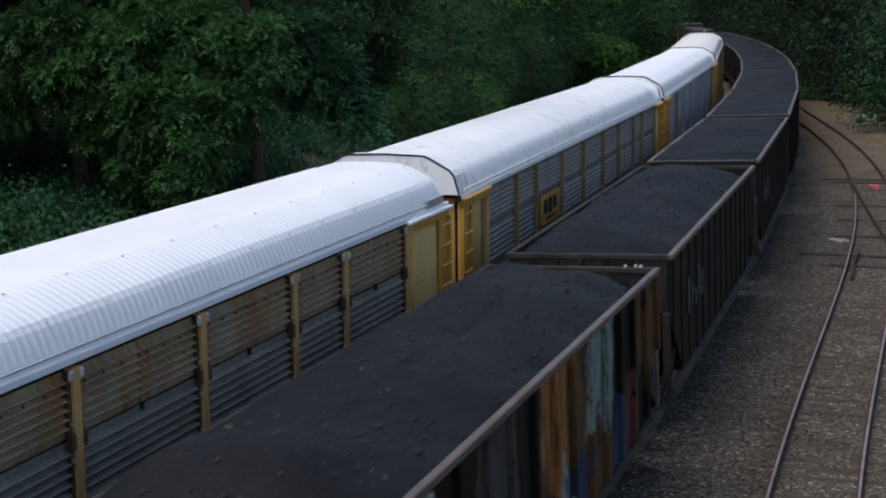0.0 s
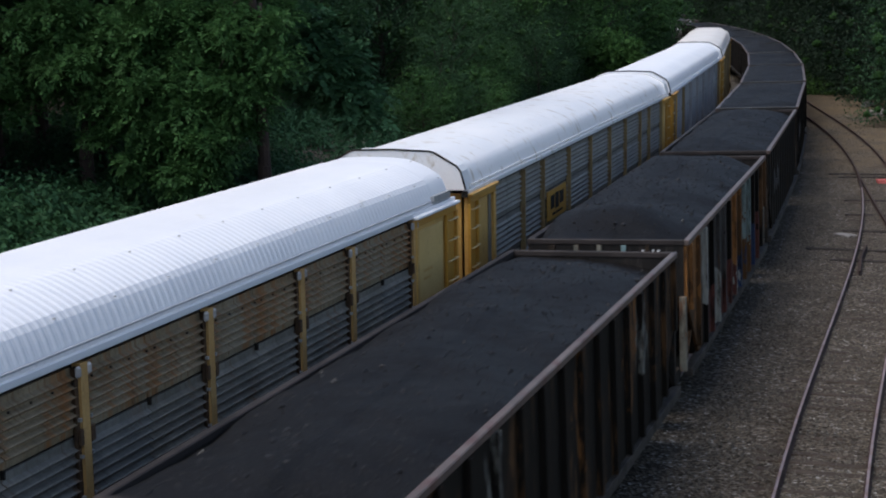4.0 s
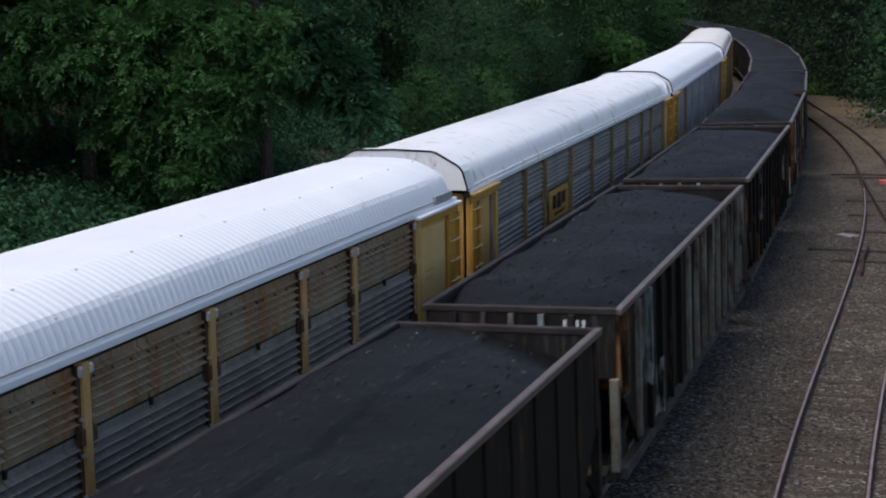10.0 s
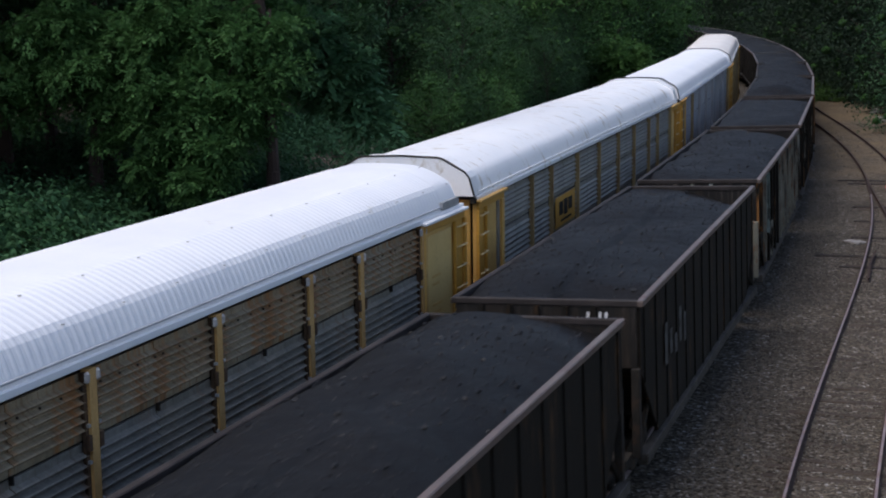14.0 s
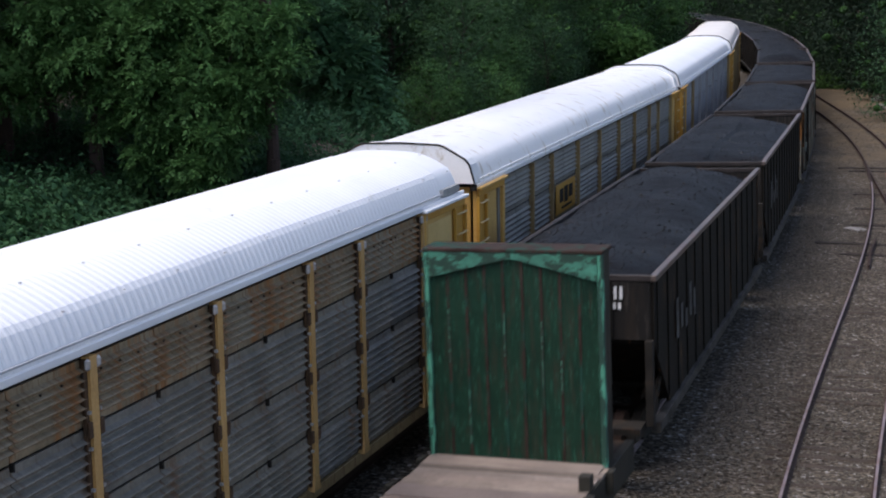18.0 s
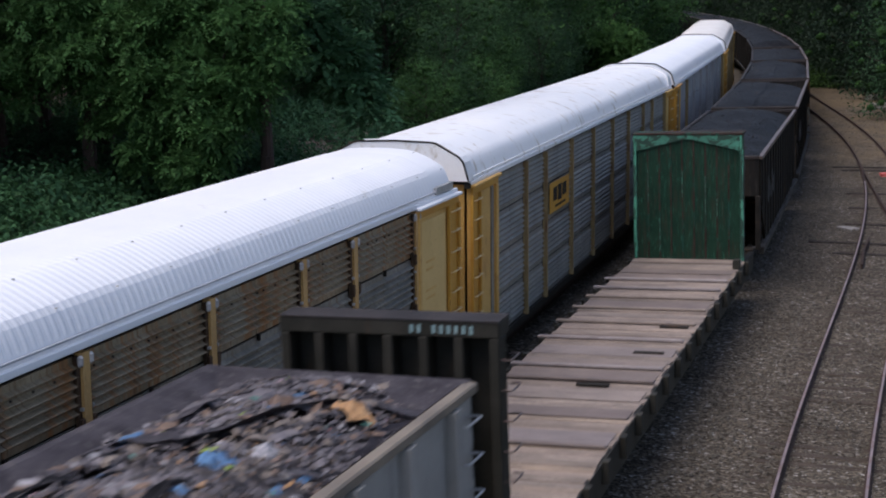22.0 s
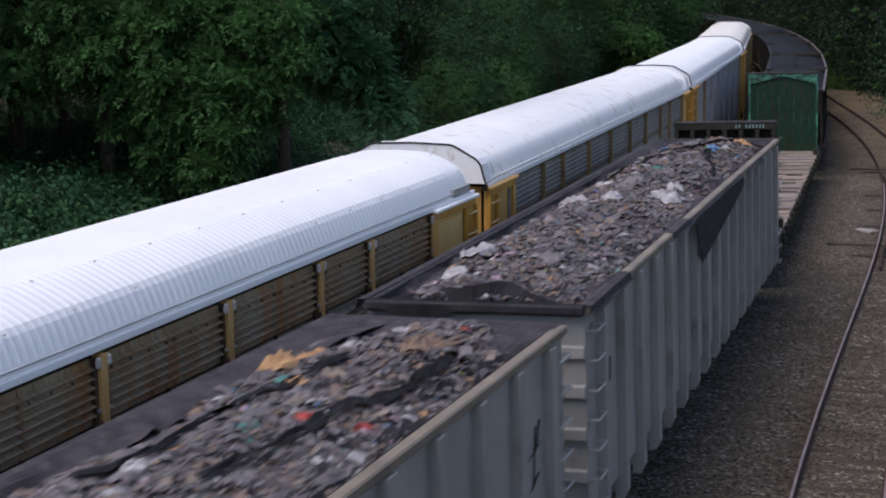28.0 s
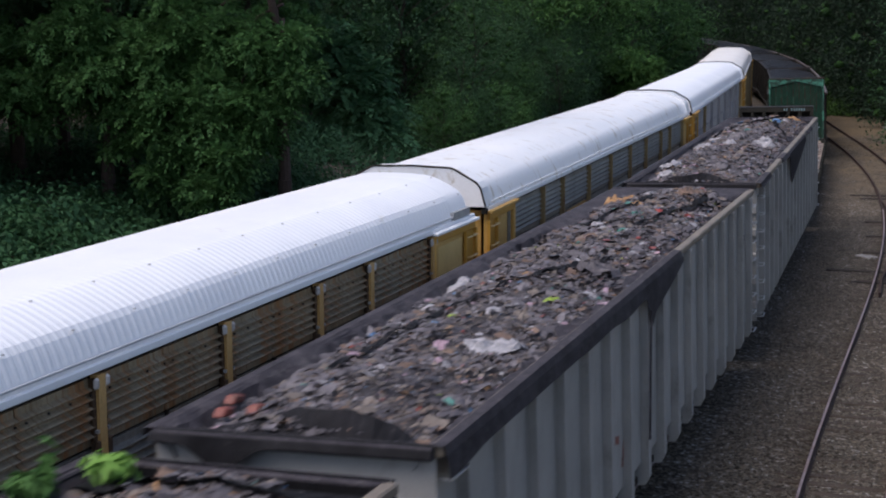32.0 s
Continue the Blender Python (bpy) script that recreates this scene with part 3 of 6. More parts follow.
def spray_cloud(name, centres, radii, count, size, seed, material, parent=None, per=6, thin_above=6.2):
    """Leafy twig ends set through the clumps: each a drooping twig with pointed leaves to both sides."""
    rs = np.random.RandomState(seed)
    centres, radii = np.asarray(centres, float), np.asarray(radii, float)
    w = radii ** 2 * np.where(centres[:, 2] > thin_above, 0.22, 1.0)
    idx = rs.choice(len(centres), count, p=w / w.sum())
    d = rs.normal(size=(count, 3))
    d[:, 2] = np.where(rs.rand(count) < 0.75, np.abs(d[:, 2]), d[:, 2])
    d /= np.linalg.norm(d, axis=1)[:, None]
    pos = centres[idx] + d * (radii[idx] * (0.62 + 0.45 * rs.rand(count)))[:, None] * np.array((1, 1, 0.7))
    axis = d + rs.normal(size=(count, 3)) * 0.35 - np.array((0, 0, 0.35))
    axis /= np.linalg.norm(axis, axis=1)[:, None]
    nrm = d * 0.5 + np.array((0, 0, 0.9)) + rs.normal(size=(count, 3)) * 0.3
    side = np.cross(axis, nrm)
    side /= np.linalg.norm(side, axis=1)[:, None]
    nrm = np.cross(side, axis)
    reach = size * 2.2 * (0.7 + 0.6 * rs.rand(count))
    verts = np.empty((count, per, 4, 3))
    for k in range(per):
        f = k / (per - 1)
        turn = (0.9 if k % 2 else -0.9) * (1 - f ** 3) + rs.uniform(-0.3, 0.3, count)
        ax = axis * np.cos(turn)[:, None] + side * np.sin(turn)[:, None] + rs.normal(size=(count, 3)) * 0.12
        wd = np.cross(nrm + rs.normal(size=(count, 3)) * 0.22, ax)
        wd /= np.linalg.norm(wd, axis=1)[:, None]
        q = (size * rs.uniform(0.7, 1.25, count))[:, None]
        root = pos + axis * (reach * f)[:, None] - np.array((0, 0, 1.0)) * (0.35 * reach * f * f)[:, None]
        verts[:, k, 0] = root
        verts[:, k, 1] = root + ax * q * 0.45 + wd * q * 0.33
        verts[:, k, 2] = root + ax * q - np.array((0, 0, 0.2)) * q
        verts[:, k, 3] = root + ax * q * 0.45 - wd * q * 0.33
    total = count * per
    mesh = bpy.data.meshes.new(name)
    mesh.vertices.add(total * 4)
    mesh.vertices.foreach_set("co", verts.ravel())
    mesh.loops.add(total * 4)
    mesh.loops.foreach_set("vertex_index", np.arange(total * 4, dtype=np.int32))
    mesh.polygons.add(total)
    mesh.polygons.foreach_set("loop_start", np.arange(0, total * 4, 4, dtype=np.int32))
    mesh.update(calc_edges=True)
    mesh.materials.append(material)
    ob = new(name, mesh)
    ob.parent = parent
    return ob


def build_tree(seed, height, spread, trunk_r, leaves, size, material, label, low=0.15, clump=1.0, trunk=M_BARK, far=False):
    rnd = random.Random(seed)
    tree = thing("tree", label, "tree", "trees beside the railway")
    bm = bmesh.new()
    pts = [Vector((0, 0, -0.6))]
    for i in range(1, 6):
        pts.append(Vector((rnd.uniform(-0.25, 0.25) * i * 0.3, rnd.uniform(-0.25, 0.25) * i * 0.3, height * 0.78 * i / 5)))
    for i in range(5):
        tube(bm, pts[i], pts[i + 1], trunk_r * (1 - i * 0.17), trunk_r * (1 - (i + 1) * 0.17), 9)
    centres, radii = [], []
    limbs = 22 if far else 34
    for i in range(limbs):
        t = low + (0.97 - low) * ((i + rnd.random()) / limbs) ** (1.0 if far else 1.7)
        a = i * 2.4 + rnd.uniform(-0.5, 0.5)
        reach = spread * (0.5 + 0.55 * math.sin(math.pi * min(1, 0.2 + t * 0.78))) * rnd.uniform(0.6, 1.05)
        base = pts[0].lerp(pts[-1], min(t + (0.0 if far else 0.12), 0.95) * 0.9)
        tip = Vector((math.cos(a) * reach, math.sin(a) * reach, height * t + rnd.uniform(-0.5, 0.7)))
        if far:
            tube(bm, base, tip, trunk_r * 0.25, 0.02, 5)
        elif t > 0.38:
            knee = base.lerp(tip, 0.5) + Vector((0, 0, 0.5))
            tube(bm, base, knee, trunk_r * 0.12, 0.02, 5)
            tube(bm, knee, tip, 0.02, 0.01, 5)
        for f in (0.45, 0.75, 1.0) if far else (0.6, 1.0):
            c = base.lerp(tip, f) + Vector((rnd.uniform(-0.7, 0.7), rnd.uniform(-0.7, 0.7), rnd.uniform(-0.6, 0.4)))
            centres.append(c)
            radii.append((rnd.uniform(0.7, 1.6) if far else rnd.uniform(0.45, 0.95)) * clump * (0.7 + spread * 0.08))
            for _ in range(3 if far else 2):
                centres.append(c + Vector((rnd.uniform(-1, 1), rnd.uniform(-1, 1), rnd.uniform(-0.8, 0.3))) * 1.1)
                radii.append(rnd.uniform(0.25, 0.5) * clump)
    part("trunk", bm, trunk, tree)
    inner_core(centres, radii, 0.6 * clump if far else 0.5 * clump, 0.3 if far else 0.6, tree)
    if far:
        leaf_cloud("crown", centres, radii, leaves, size, seed, material, tree, 0.5, 0.5, 0.7)
    else:
        spray_cloud("crown", centres, radii, leaves, size, seed, material, tree)
    return tree


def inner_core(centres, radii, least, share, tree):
    """Added solid lumps within the clumps, their dark green standing for shade between leaves."""
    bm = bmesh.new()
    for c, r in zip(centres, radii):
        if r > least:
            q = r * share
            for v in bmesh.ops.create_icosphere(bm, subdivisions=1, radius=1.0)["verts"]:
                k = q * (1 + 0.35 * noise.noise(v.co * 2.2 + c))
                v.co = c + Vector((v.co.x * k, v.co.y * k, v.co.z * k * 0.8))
    part("inner_foliage", bm, M_SHADE_CORE, tree, smooth=True)


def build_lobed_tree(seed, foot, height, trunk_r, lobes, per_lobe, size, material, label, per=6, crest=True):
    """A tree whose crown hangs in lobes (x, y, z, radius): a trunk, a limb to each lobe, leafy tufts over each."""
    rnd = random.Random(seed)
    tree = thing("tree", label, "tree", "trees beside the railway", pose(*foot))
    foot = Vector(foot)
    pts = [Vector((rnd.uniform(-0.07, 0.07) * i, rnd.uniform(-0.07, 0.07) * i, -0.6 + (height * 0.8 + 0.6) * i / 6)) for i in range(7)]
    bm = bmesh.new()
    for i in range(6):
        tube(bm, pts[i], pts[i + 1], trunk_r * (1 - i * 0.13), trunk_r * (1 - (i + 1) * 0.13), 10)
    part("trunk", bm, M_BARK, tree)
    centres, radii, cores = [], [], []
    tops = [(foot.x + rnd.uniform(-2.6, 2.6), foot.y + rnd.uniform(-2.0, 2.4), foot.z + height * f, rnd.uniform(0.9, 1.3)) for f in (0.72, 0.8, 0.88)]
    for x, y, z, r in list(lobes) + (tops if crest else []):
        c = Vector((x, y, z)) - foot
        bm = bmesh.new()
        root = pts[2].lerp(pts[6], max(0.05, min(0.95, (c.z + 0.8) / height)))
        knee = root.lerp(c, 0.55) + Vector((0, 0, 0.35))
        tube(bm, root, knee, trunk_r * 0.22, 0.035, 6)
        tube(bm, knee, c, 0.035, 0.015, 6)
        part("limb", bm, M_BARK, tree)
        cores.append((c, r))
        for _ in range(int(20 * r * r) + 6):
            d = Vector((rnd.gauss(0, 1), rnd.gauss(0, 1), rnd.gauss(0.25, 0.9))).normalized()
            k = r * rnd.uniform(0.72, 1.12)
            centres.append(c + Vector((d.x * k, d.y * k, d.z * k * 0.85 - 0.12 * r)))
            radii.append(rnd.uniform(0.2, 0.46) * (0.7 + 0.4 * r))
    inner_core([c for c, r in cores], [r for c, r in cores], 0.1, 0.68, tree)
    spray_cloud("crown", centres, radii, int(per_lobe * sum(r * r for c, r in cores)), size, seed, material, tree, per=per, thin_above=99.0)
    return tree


def build_woods():
    near = [build_tree(2, 14.5, 3.8, 0.24, 9000, 0.13, M_LEAF_BLUE, "tall tree with deep blue-green leaves", 0.2, clump=1.1)]
    far = [build_tree(4, 13.0, 4.2, 0.26, 15000, 0.21, M_LEAF_SHADED, "tree with dense green crown in the woods", 0.05, far=True),
           build_tree(5, 14.5, 4.0, 0.24, 15000, 0.21, M_LEAF_SHADED, "tall tree with shade-darkened foliage in the woods", 0.05, far=True),
           build_tree(6, 12.0, 4.2, 0.2, 15000, 0.21, M_LEAF_SHADED, "tree with shade-darkened drooping foliage down to the ground", 0.02, far=True)]
    far += [build_tree(7, 12.5, 4.2, 0.24, 15000, 0.17, M_LEAF_MID, "leafy green tree at the edge of the woods", 0.04, far=True),
            build_tree(8, 11.0, 3.8, 0.2, 15000, 0.17, M_LEAF_MID, "dense green tree with branches down to the ground", 0.02, far=True)]
    far.append(build_tree(10, 9.5, 3.8, 0.18, 14000, 0.17, M_LEAF_PALE, "lighter green tree standing in front of the woods", 0.03, far=True))
    kinds = near + far
    rnd = random.Random(21)
    used = set()

    def put(kind, x, y, z, turn, size):
        m = pose(x, y, z, 0, 0, turn)
        ob = kinds[kind]
        if kind in used:
            ob = copy_thing(ob, m)
        used.add(kind)
        ob.matrix_basis = m @ Matrix.Diagonal((size, size, size, 1))

    def stand(kind, s, left, size):
        o = -left - GAP_AB
        p = on(LINE_B, s, o)
        put(kind, p.x, p.y, ground_height(o, s) - 0.1, rnd.uniform(0, 360), size)

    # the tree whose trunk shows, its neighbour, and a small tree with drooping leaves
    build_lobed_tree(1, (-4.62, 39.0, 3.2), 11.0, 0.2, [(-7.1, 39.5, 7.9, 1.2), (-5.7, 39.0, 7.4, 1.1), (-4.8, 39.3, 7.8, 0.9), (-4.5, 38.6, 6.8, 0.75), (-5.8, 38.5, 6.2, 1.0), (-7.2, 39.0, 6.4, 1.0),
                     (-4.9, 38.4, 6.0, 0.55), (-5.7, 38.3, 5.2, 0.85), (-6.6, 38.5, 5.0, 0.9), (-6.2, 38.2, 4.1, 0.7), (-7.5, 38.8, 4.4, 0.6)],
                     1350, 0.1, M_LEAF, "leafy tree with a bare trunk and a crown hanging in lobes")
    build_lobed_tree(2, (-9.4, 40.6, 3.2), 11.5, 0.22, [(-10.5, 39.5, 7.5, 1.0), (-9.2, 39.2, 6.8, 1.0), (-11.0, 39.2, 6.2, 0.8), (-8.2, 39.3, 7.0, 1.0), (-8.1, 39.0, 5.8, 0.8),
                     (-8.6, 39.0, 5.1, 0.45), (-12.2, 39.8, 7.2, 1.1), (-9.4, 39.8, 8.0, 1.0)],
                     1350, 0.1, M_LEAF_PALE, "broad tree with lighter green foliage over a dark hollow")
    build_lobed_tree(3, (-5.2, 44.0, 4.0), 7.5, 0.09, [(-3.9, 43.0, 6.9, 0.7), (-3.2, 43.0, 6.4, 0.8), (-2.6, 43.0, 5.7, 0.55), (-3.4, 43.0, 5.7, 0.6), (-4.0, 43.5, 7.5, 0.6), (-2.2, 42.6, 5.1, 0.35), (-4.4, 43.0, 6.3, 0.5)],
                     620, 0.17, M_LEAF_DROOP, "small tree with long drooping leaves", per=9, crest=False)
    put(0, -9.6, 43.5, 3.8, 60, 0.9)
    put(0, -12.5, 43.0, 4.0, 150, 0.95)
    put(0, -6.4, 45.0, 4.4, 200, 0.9)
    # beyond the parked train: two rows near by, then further rows
    for row, (left, step, s) in enumerate(((12.0, 6.0, -1.0), (17.0, 6.0, 0.0), (23.0, 8.0, -4.0))):
        while s < 78:
            if not (row == 0 and s < 46):
                stand(rnd.choice((0, 0, 4, 0) if row < 2 and s < 40 else (6, 5, 4, 6) if row < 2 else (4, 5, 4, 2)), s, left + rnd.uniform(-1.3, 1.3), rnd.uniform(0.85, 1.15))
            s += step * rnd.uniform(0.8, 1.25)
    for row, (left, step, s) in enumerate(((9.5, 5.0, 78.0), (14.0, 6.0, 77.0), (20.0, 8.0, 76.0))):
        while s < (190, 150, 120)[row]:
            stand(rnd.choice((2, 3, 1)) if s > 118 else rnd.choice((4, 4, 5)) if row or s > 110 else rnd.choice((6, 6, 4)), s, left - (3.2 if s > 98 else 0.0) + rnd.uniform(-0.8, 0.8), rnd.uniform(0.85, 1.15))
            s += step * rnd.uniform(0.8, 1.25)
    # low growth on the bank beyond the small tree
    for s in np.arange(38.0, 76.0, 3.1):
        stand(rnd.choice((6, 4, 5)), s, rnd.uniform(7.0, 9.5), rnd.uniform(0.34, 0.5))
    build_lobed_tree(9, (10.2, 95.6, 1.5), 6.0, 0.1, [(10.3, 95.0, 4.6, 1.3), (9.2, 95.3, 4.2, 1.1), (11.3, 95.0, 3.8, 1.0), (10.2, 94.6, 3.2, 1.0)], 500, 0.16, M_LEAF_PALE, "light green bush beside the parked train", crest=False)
    # lighter trees at the back of the sandy yard
    put(4, 28.5, 93.0, -0.1, 40, 0.95)
    put(5, 32.0, 91.0, -0.1, 130, 1.0)
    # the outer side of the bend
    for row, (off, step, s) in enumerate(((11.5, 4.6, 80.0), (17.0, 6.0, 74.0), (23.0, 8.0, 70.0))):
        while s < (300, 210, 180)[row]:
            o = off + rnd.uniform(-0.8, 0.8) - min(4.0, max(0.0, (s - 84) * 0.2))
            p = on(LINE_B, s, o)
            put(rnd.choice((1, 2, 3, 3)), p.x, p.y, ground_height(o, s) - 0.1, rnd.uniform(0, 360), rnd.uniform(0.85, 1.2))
            s += step * rnd.uniform(0.8, 1.3) * (1.0 if s < 200 else 1.6)


def strewn(name, regions, count, size, seed, material, depth):
    """Leaves over a stretch of ground: regions of (s0, s1, off0, off1), heaped in soft mounds."""
    rs = np.random.RandomState(seed)
    cs, rr = [], []
    area = [(b - a) * abs(d - c) for a, b, c, d in regions]
    for (a, b, c, d), w in zip(regions, area):
        for _ in range(int(1500 * w / sum(area))):
            s, o = rs.uniform(a, b), rs.uniform(c, d)
            p = on(LINE_B, s, o)
            cs.append((p.x, p.y, ground_height(o, s) + depth * max(0, noise.noise((p.x * 0.35, p.y * 0.35, seed))) * 1.6))
            rr.append(rs.uniform(0.5, 1.0))
    return leaf_cloud(name, cs, rr, count, size, seed, material)


def build_undergrowth():
    g = -GAP_AB
    tagged(strewn("ivy", [(4, 66, g - 3.6, g - 13.0), (4, 40, g - 13.0, g - 20.0)], 150000, 0.15, 3, M_IVY, 0.5), "low dark green ivy covering the bank", "ivy", kind="stuff")
    tagged(strewn("ivy", [(8, 26, g - 3.8, g - 10.5)], 60000, 0.15, 13, M_IVY, 0.4), "thick ivy on the foot of the bank", "ivy", kind="stuff")
    # bush leaves share the green darkened for canopy shade
    tagged(strewn("bushes", [(60, 215, g - 3.2, g - 9), (104, 300, 4.6, 8.5)], 60000, 0.22, 5, M_LEAF_SHADED, 1.4), "shade-darkened green bushes along the edge of the woods", "bushes", kind="stuff")
    tagged(strewn("grass", [(103, 118, 2.9, 5.5)], 9000, 0.2, 6, M_GRASS, 0.15), "patch of green grass by the tracks", "grass", kind="stuff")
    rs = np.random.RandomState(8)
    cs, rr = [], []
    for i in range(900):
        inner = i < 480
        s, o = (rs.uniform(-25, 300), rs.uniform(-38, -31) - GAP_AB) if inner else (rs.uniform(60, 380), rs.uniform(29, 36))
        p = on(LINE_B, s, o)
        cs.append((p.x, p.y, rs.uniform(1.0, 17)))
        rr.append(rs.uniform(1.6, 2.8))
    ob = leaf_cloud("woods", cs, rr, 60000, 0.85, 4, M_LEAF_BLUE)
    tagged(ob, "deep dark green woods behind the trees", "woods", kind="stuff")


build_ground()
build_track("track_parked", LINE_B, -GAP_AB, -20, 200, M_RAIL_RUST, "rails under the parked covered train", ties=False)
build_track("track_main", LINE_B, 0.0, -20, 260, M_RAIL, "rails under the moving coal train", ties=False)
build_track("track_siding", LINE_C, 0.0, -9, 105, M_RAIL_RUST, "empty siding with worn rails and weathered ties in gravel")


def build_turnout():
    """The leg that leaves the siding to the outer side, with its guard rail and long ties."""
    tr = thing("track_branch", "rusty rails of a turnout leaving the siding", "railway track")
    tr["kind"] = "structure"
    for side in (-0.753, 0.753):
        rail_mesh("rail", [on(LINE_C, s, side + 0.0028 * (54 - s) ** 2, 0.002) for s in np.arange(20.0, 54.0, 1.0)], M_RAIL_RUST, tr)
    rail_mesh("guard_rail", [on(LINE_C, s, -0.753 + 0.2 + 0.03 * abs(s - 29), 0.0) for s in np.arange(26.5, 31.6, 0.5)], M_RAIL_RUST, tr, "short rusty guard rail")
    rnd = random.Random(9)
    for s, a, b in ((51.8, -2.0, 1.4), (50.6, -1.6, 1.5), (31.0, -2.4, 2.4), (29.0, -1.5, 2.8), (35.0, -1.4, 2.3), (39.0, -1.4, 1.9), (43.0, -1.5, 1.7)):
        p = on(LINE_C, s)
        ob = part("long_tie", blk(a, b, -0.12, 0.12, -0.08, 0.055, 0.012), M_TIE_DARK, tr)
        ob.matrix_basis = pose(p.x, p.y, -0.17, 0, 0, -math.degrees(heading(LINE_C, s)) + rnd.uniform(-1, 1))


def build_litter():
    """A pale slab, a red scrap, a few lumps of rubble at the wood's edge."""
    rnd = random.Random(3)

    def lump(name, x, y, sx, sy, sz, mat, label, category, group=""):
        bm = box(bmesh.new(), -sx, sx, -sy, sy, -0.03, sz)
        for v in bm.verts:
            v.co += Vector((rnd.uniform(-0.15, 0.15) * sx, rnd.uniform(-0.15, 0.15) * sy, rnd.uniform(-0.2, 0.2) * sz if v.co.z > 0 else 0))
        bevelled(bm, min(sx, sy, sz) * 0.25)
        mesh = bpy.data.meshes.new(name)
        bm.to_mesh(mesh)
        bm.free()
        mesh.materials.append(mat)
        ob = tagged(new(name, mesh), label, category, group)
        ob.matrix_basis = pose(x, y, GROUND_Z + 0.02, 0, 0, rnd.uniform(0, 180))

    pale = surface("pale_concrete", (0.2, 0.19, 0.18), (0.32, 0.3, 0.28), 4.0, 0.9, fine_amt=0.3, bump=0.2)
    lump("concrete_slab", 13.82, 52.73, 0.35, 0.2, 0.05, pale, "flat pale slab of concrete lying on the gravel", "slab")
    lump("red_scrap", 19.06, 66.9, 0.35, 0.2, 0.1, surface("red_plastic_scrap", (0.4, 0.06, 0.05), (0.5, 0.1, 0.08), 4.0, 0.5, bump=0.1), "red plastic scrap beside the siding", "scrap")
    for x, y, q in ((28.1, 100.2, 0.5), (28.9, 100.8, 0.42), (28.5, 99.6, 0.3), (29.6, 107.9, 0.42), (29.2, 107.4, 0.22), (28.9, 101.9, 0.35)):
        lump("rubble_block", x, y, q, q * 0.6, q * 0.7, pale, "pale block of rubble dumped at the edge of the woods", "rubble", "rubble at the woods")


M_TIE_DARK = surface("dark_tie", (0.02, 0.016, 0.014), (0.04, 0.032, 0.027), 1.5, 0.9, fine=18.0, fine_amt=0.4, bump=0.4, spec=0.2)
build_turnout()
build_litter()
build_gravel()
build_woods()
build_undergrowth()

# ---- the parked train of covered car carriers ----
RACK_LENGTH = 28.456
RACK_S = 10.2
ROOF_HALF = [(0, 5.28), (0.35, 5.274), (0.6, 5.256), (0.76, 5.23), (0.88, 5.192), (1.0, 5.142), (1.12, 5.084), (1.24, 5.02), (1.33, 4.962), (1.395, 4.88), (1.45, 4.76), (1.5, 4.62), (1.53, 4.49)]
HOOD_HALF = [(0, 5.28), (0.78, 5.255), (0.88, 5.23), (1.34, 4.97), (1.43, 4.86), (1.53, 4.49)]
HOOD = [(-x, z) for x, z in HOOD_HALF[:0:-1]] + HOOD_HALF
ROOF = [(-x, z) for x, z in ROOF_HALF[:0:-1]] + ROOF_HALF


def roof_skin(name, y0, y1, ribbed, material, parent, sink=0.0):
    """A roof shell with cross ribs or of plain sheets."""
    bm = bmesh.new()
    ys = []
    if ribbed:
        for i in range(int((y1 - y0) / 0.155)):
            y = y0 + i * 0.155
            ys += [(y, 0.0), (y + 0.06, 0.0), (y + 0.09, 0.006), (y + 0.125, 0.006)]
    else:
        ys = [(y0 + (y1 - y0) * i / 20, 0.0) for i in range(21)]
    rings = []
    for y, d in ys + [(y1, 0.0)]:
        d -= sink
        rings.append([bm.verts.new((x * (1 + d / 1.5), y, z + (d if 0 < j < len(ROOF) - 1 and (abs(x) > 0.7 or d < 0) else 0.1 * d))) for j, (x, z) in enumerate(ROOF)])
    for a, b in zip(rings, rings[1:]):
        for j in range(len(ROOF) - 1):
            bm.faces.new((a[j], a[j + 1], b[j + 1], b[j]))
    bmesh.ops.recalc_face_normals(bm, faces=bm.faces)
    return part(name, bm, material, parent, smooth=not ribbed)


def corrugated(width, height, waves=5, depth=0.085):
    """A panel with lengthwise corrugations, standing in the plane x = 0, facing +x."""
    bm = bmesh.new()
    prof = [(0.0, 0.0)]
    edge = 0.09 * height
    h = (height - 2 * edge) / waves
    for i in range(waves):
        z = edge + h * i
        prof += [(depth * (0.5 - 0.5 * math.cos(2 * math.pi * k / 8)) ** 1.4, z + h * k / 8) for k in range(8)]
    prof.append((0.0, height))
    a = [bm.verts.new((x, 0.0, z)) for x, z in prof]
    b = [bm.verts.new((x, width, z)) for x, z in prof]
    for i in range(len(prof) - 1):
        bm.faces.new((a[i], b[i], b[i + 1], a[i + 1]))
    c = [bm.verts.new((-0.03, 0.0, 0.0)), bm.verts.new((-0.03, width, 0.0)), bm.verts.new((-0.03, width, height)), bm.verts.new((-0.03, 0.0, height))]
    bm.faces.new(c[::-1])
    bm.faces.new((c[0], c[1], b[0], a[0]))
    bm.faces.new((c[2], c[3], a[-1], b[-1]))
    bm.faces.new((c[1], c[2], *b[::-1]))
    bm.faces.new((c[3], c[0], *a))
    bmesh.ops.recalc_face_normals(bm, faces=bm.faces)
    return bm


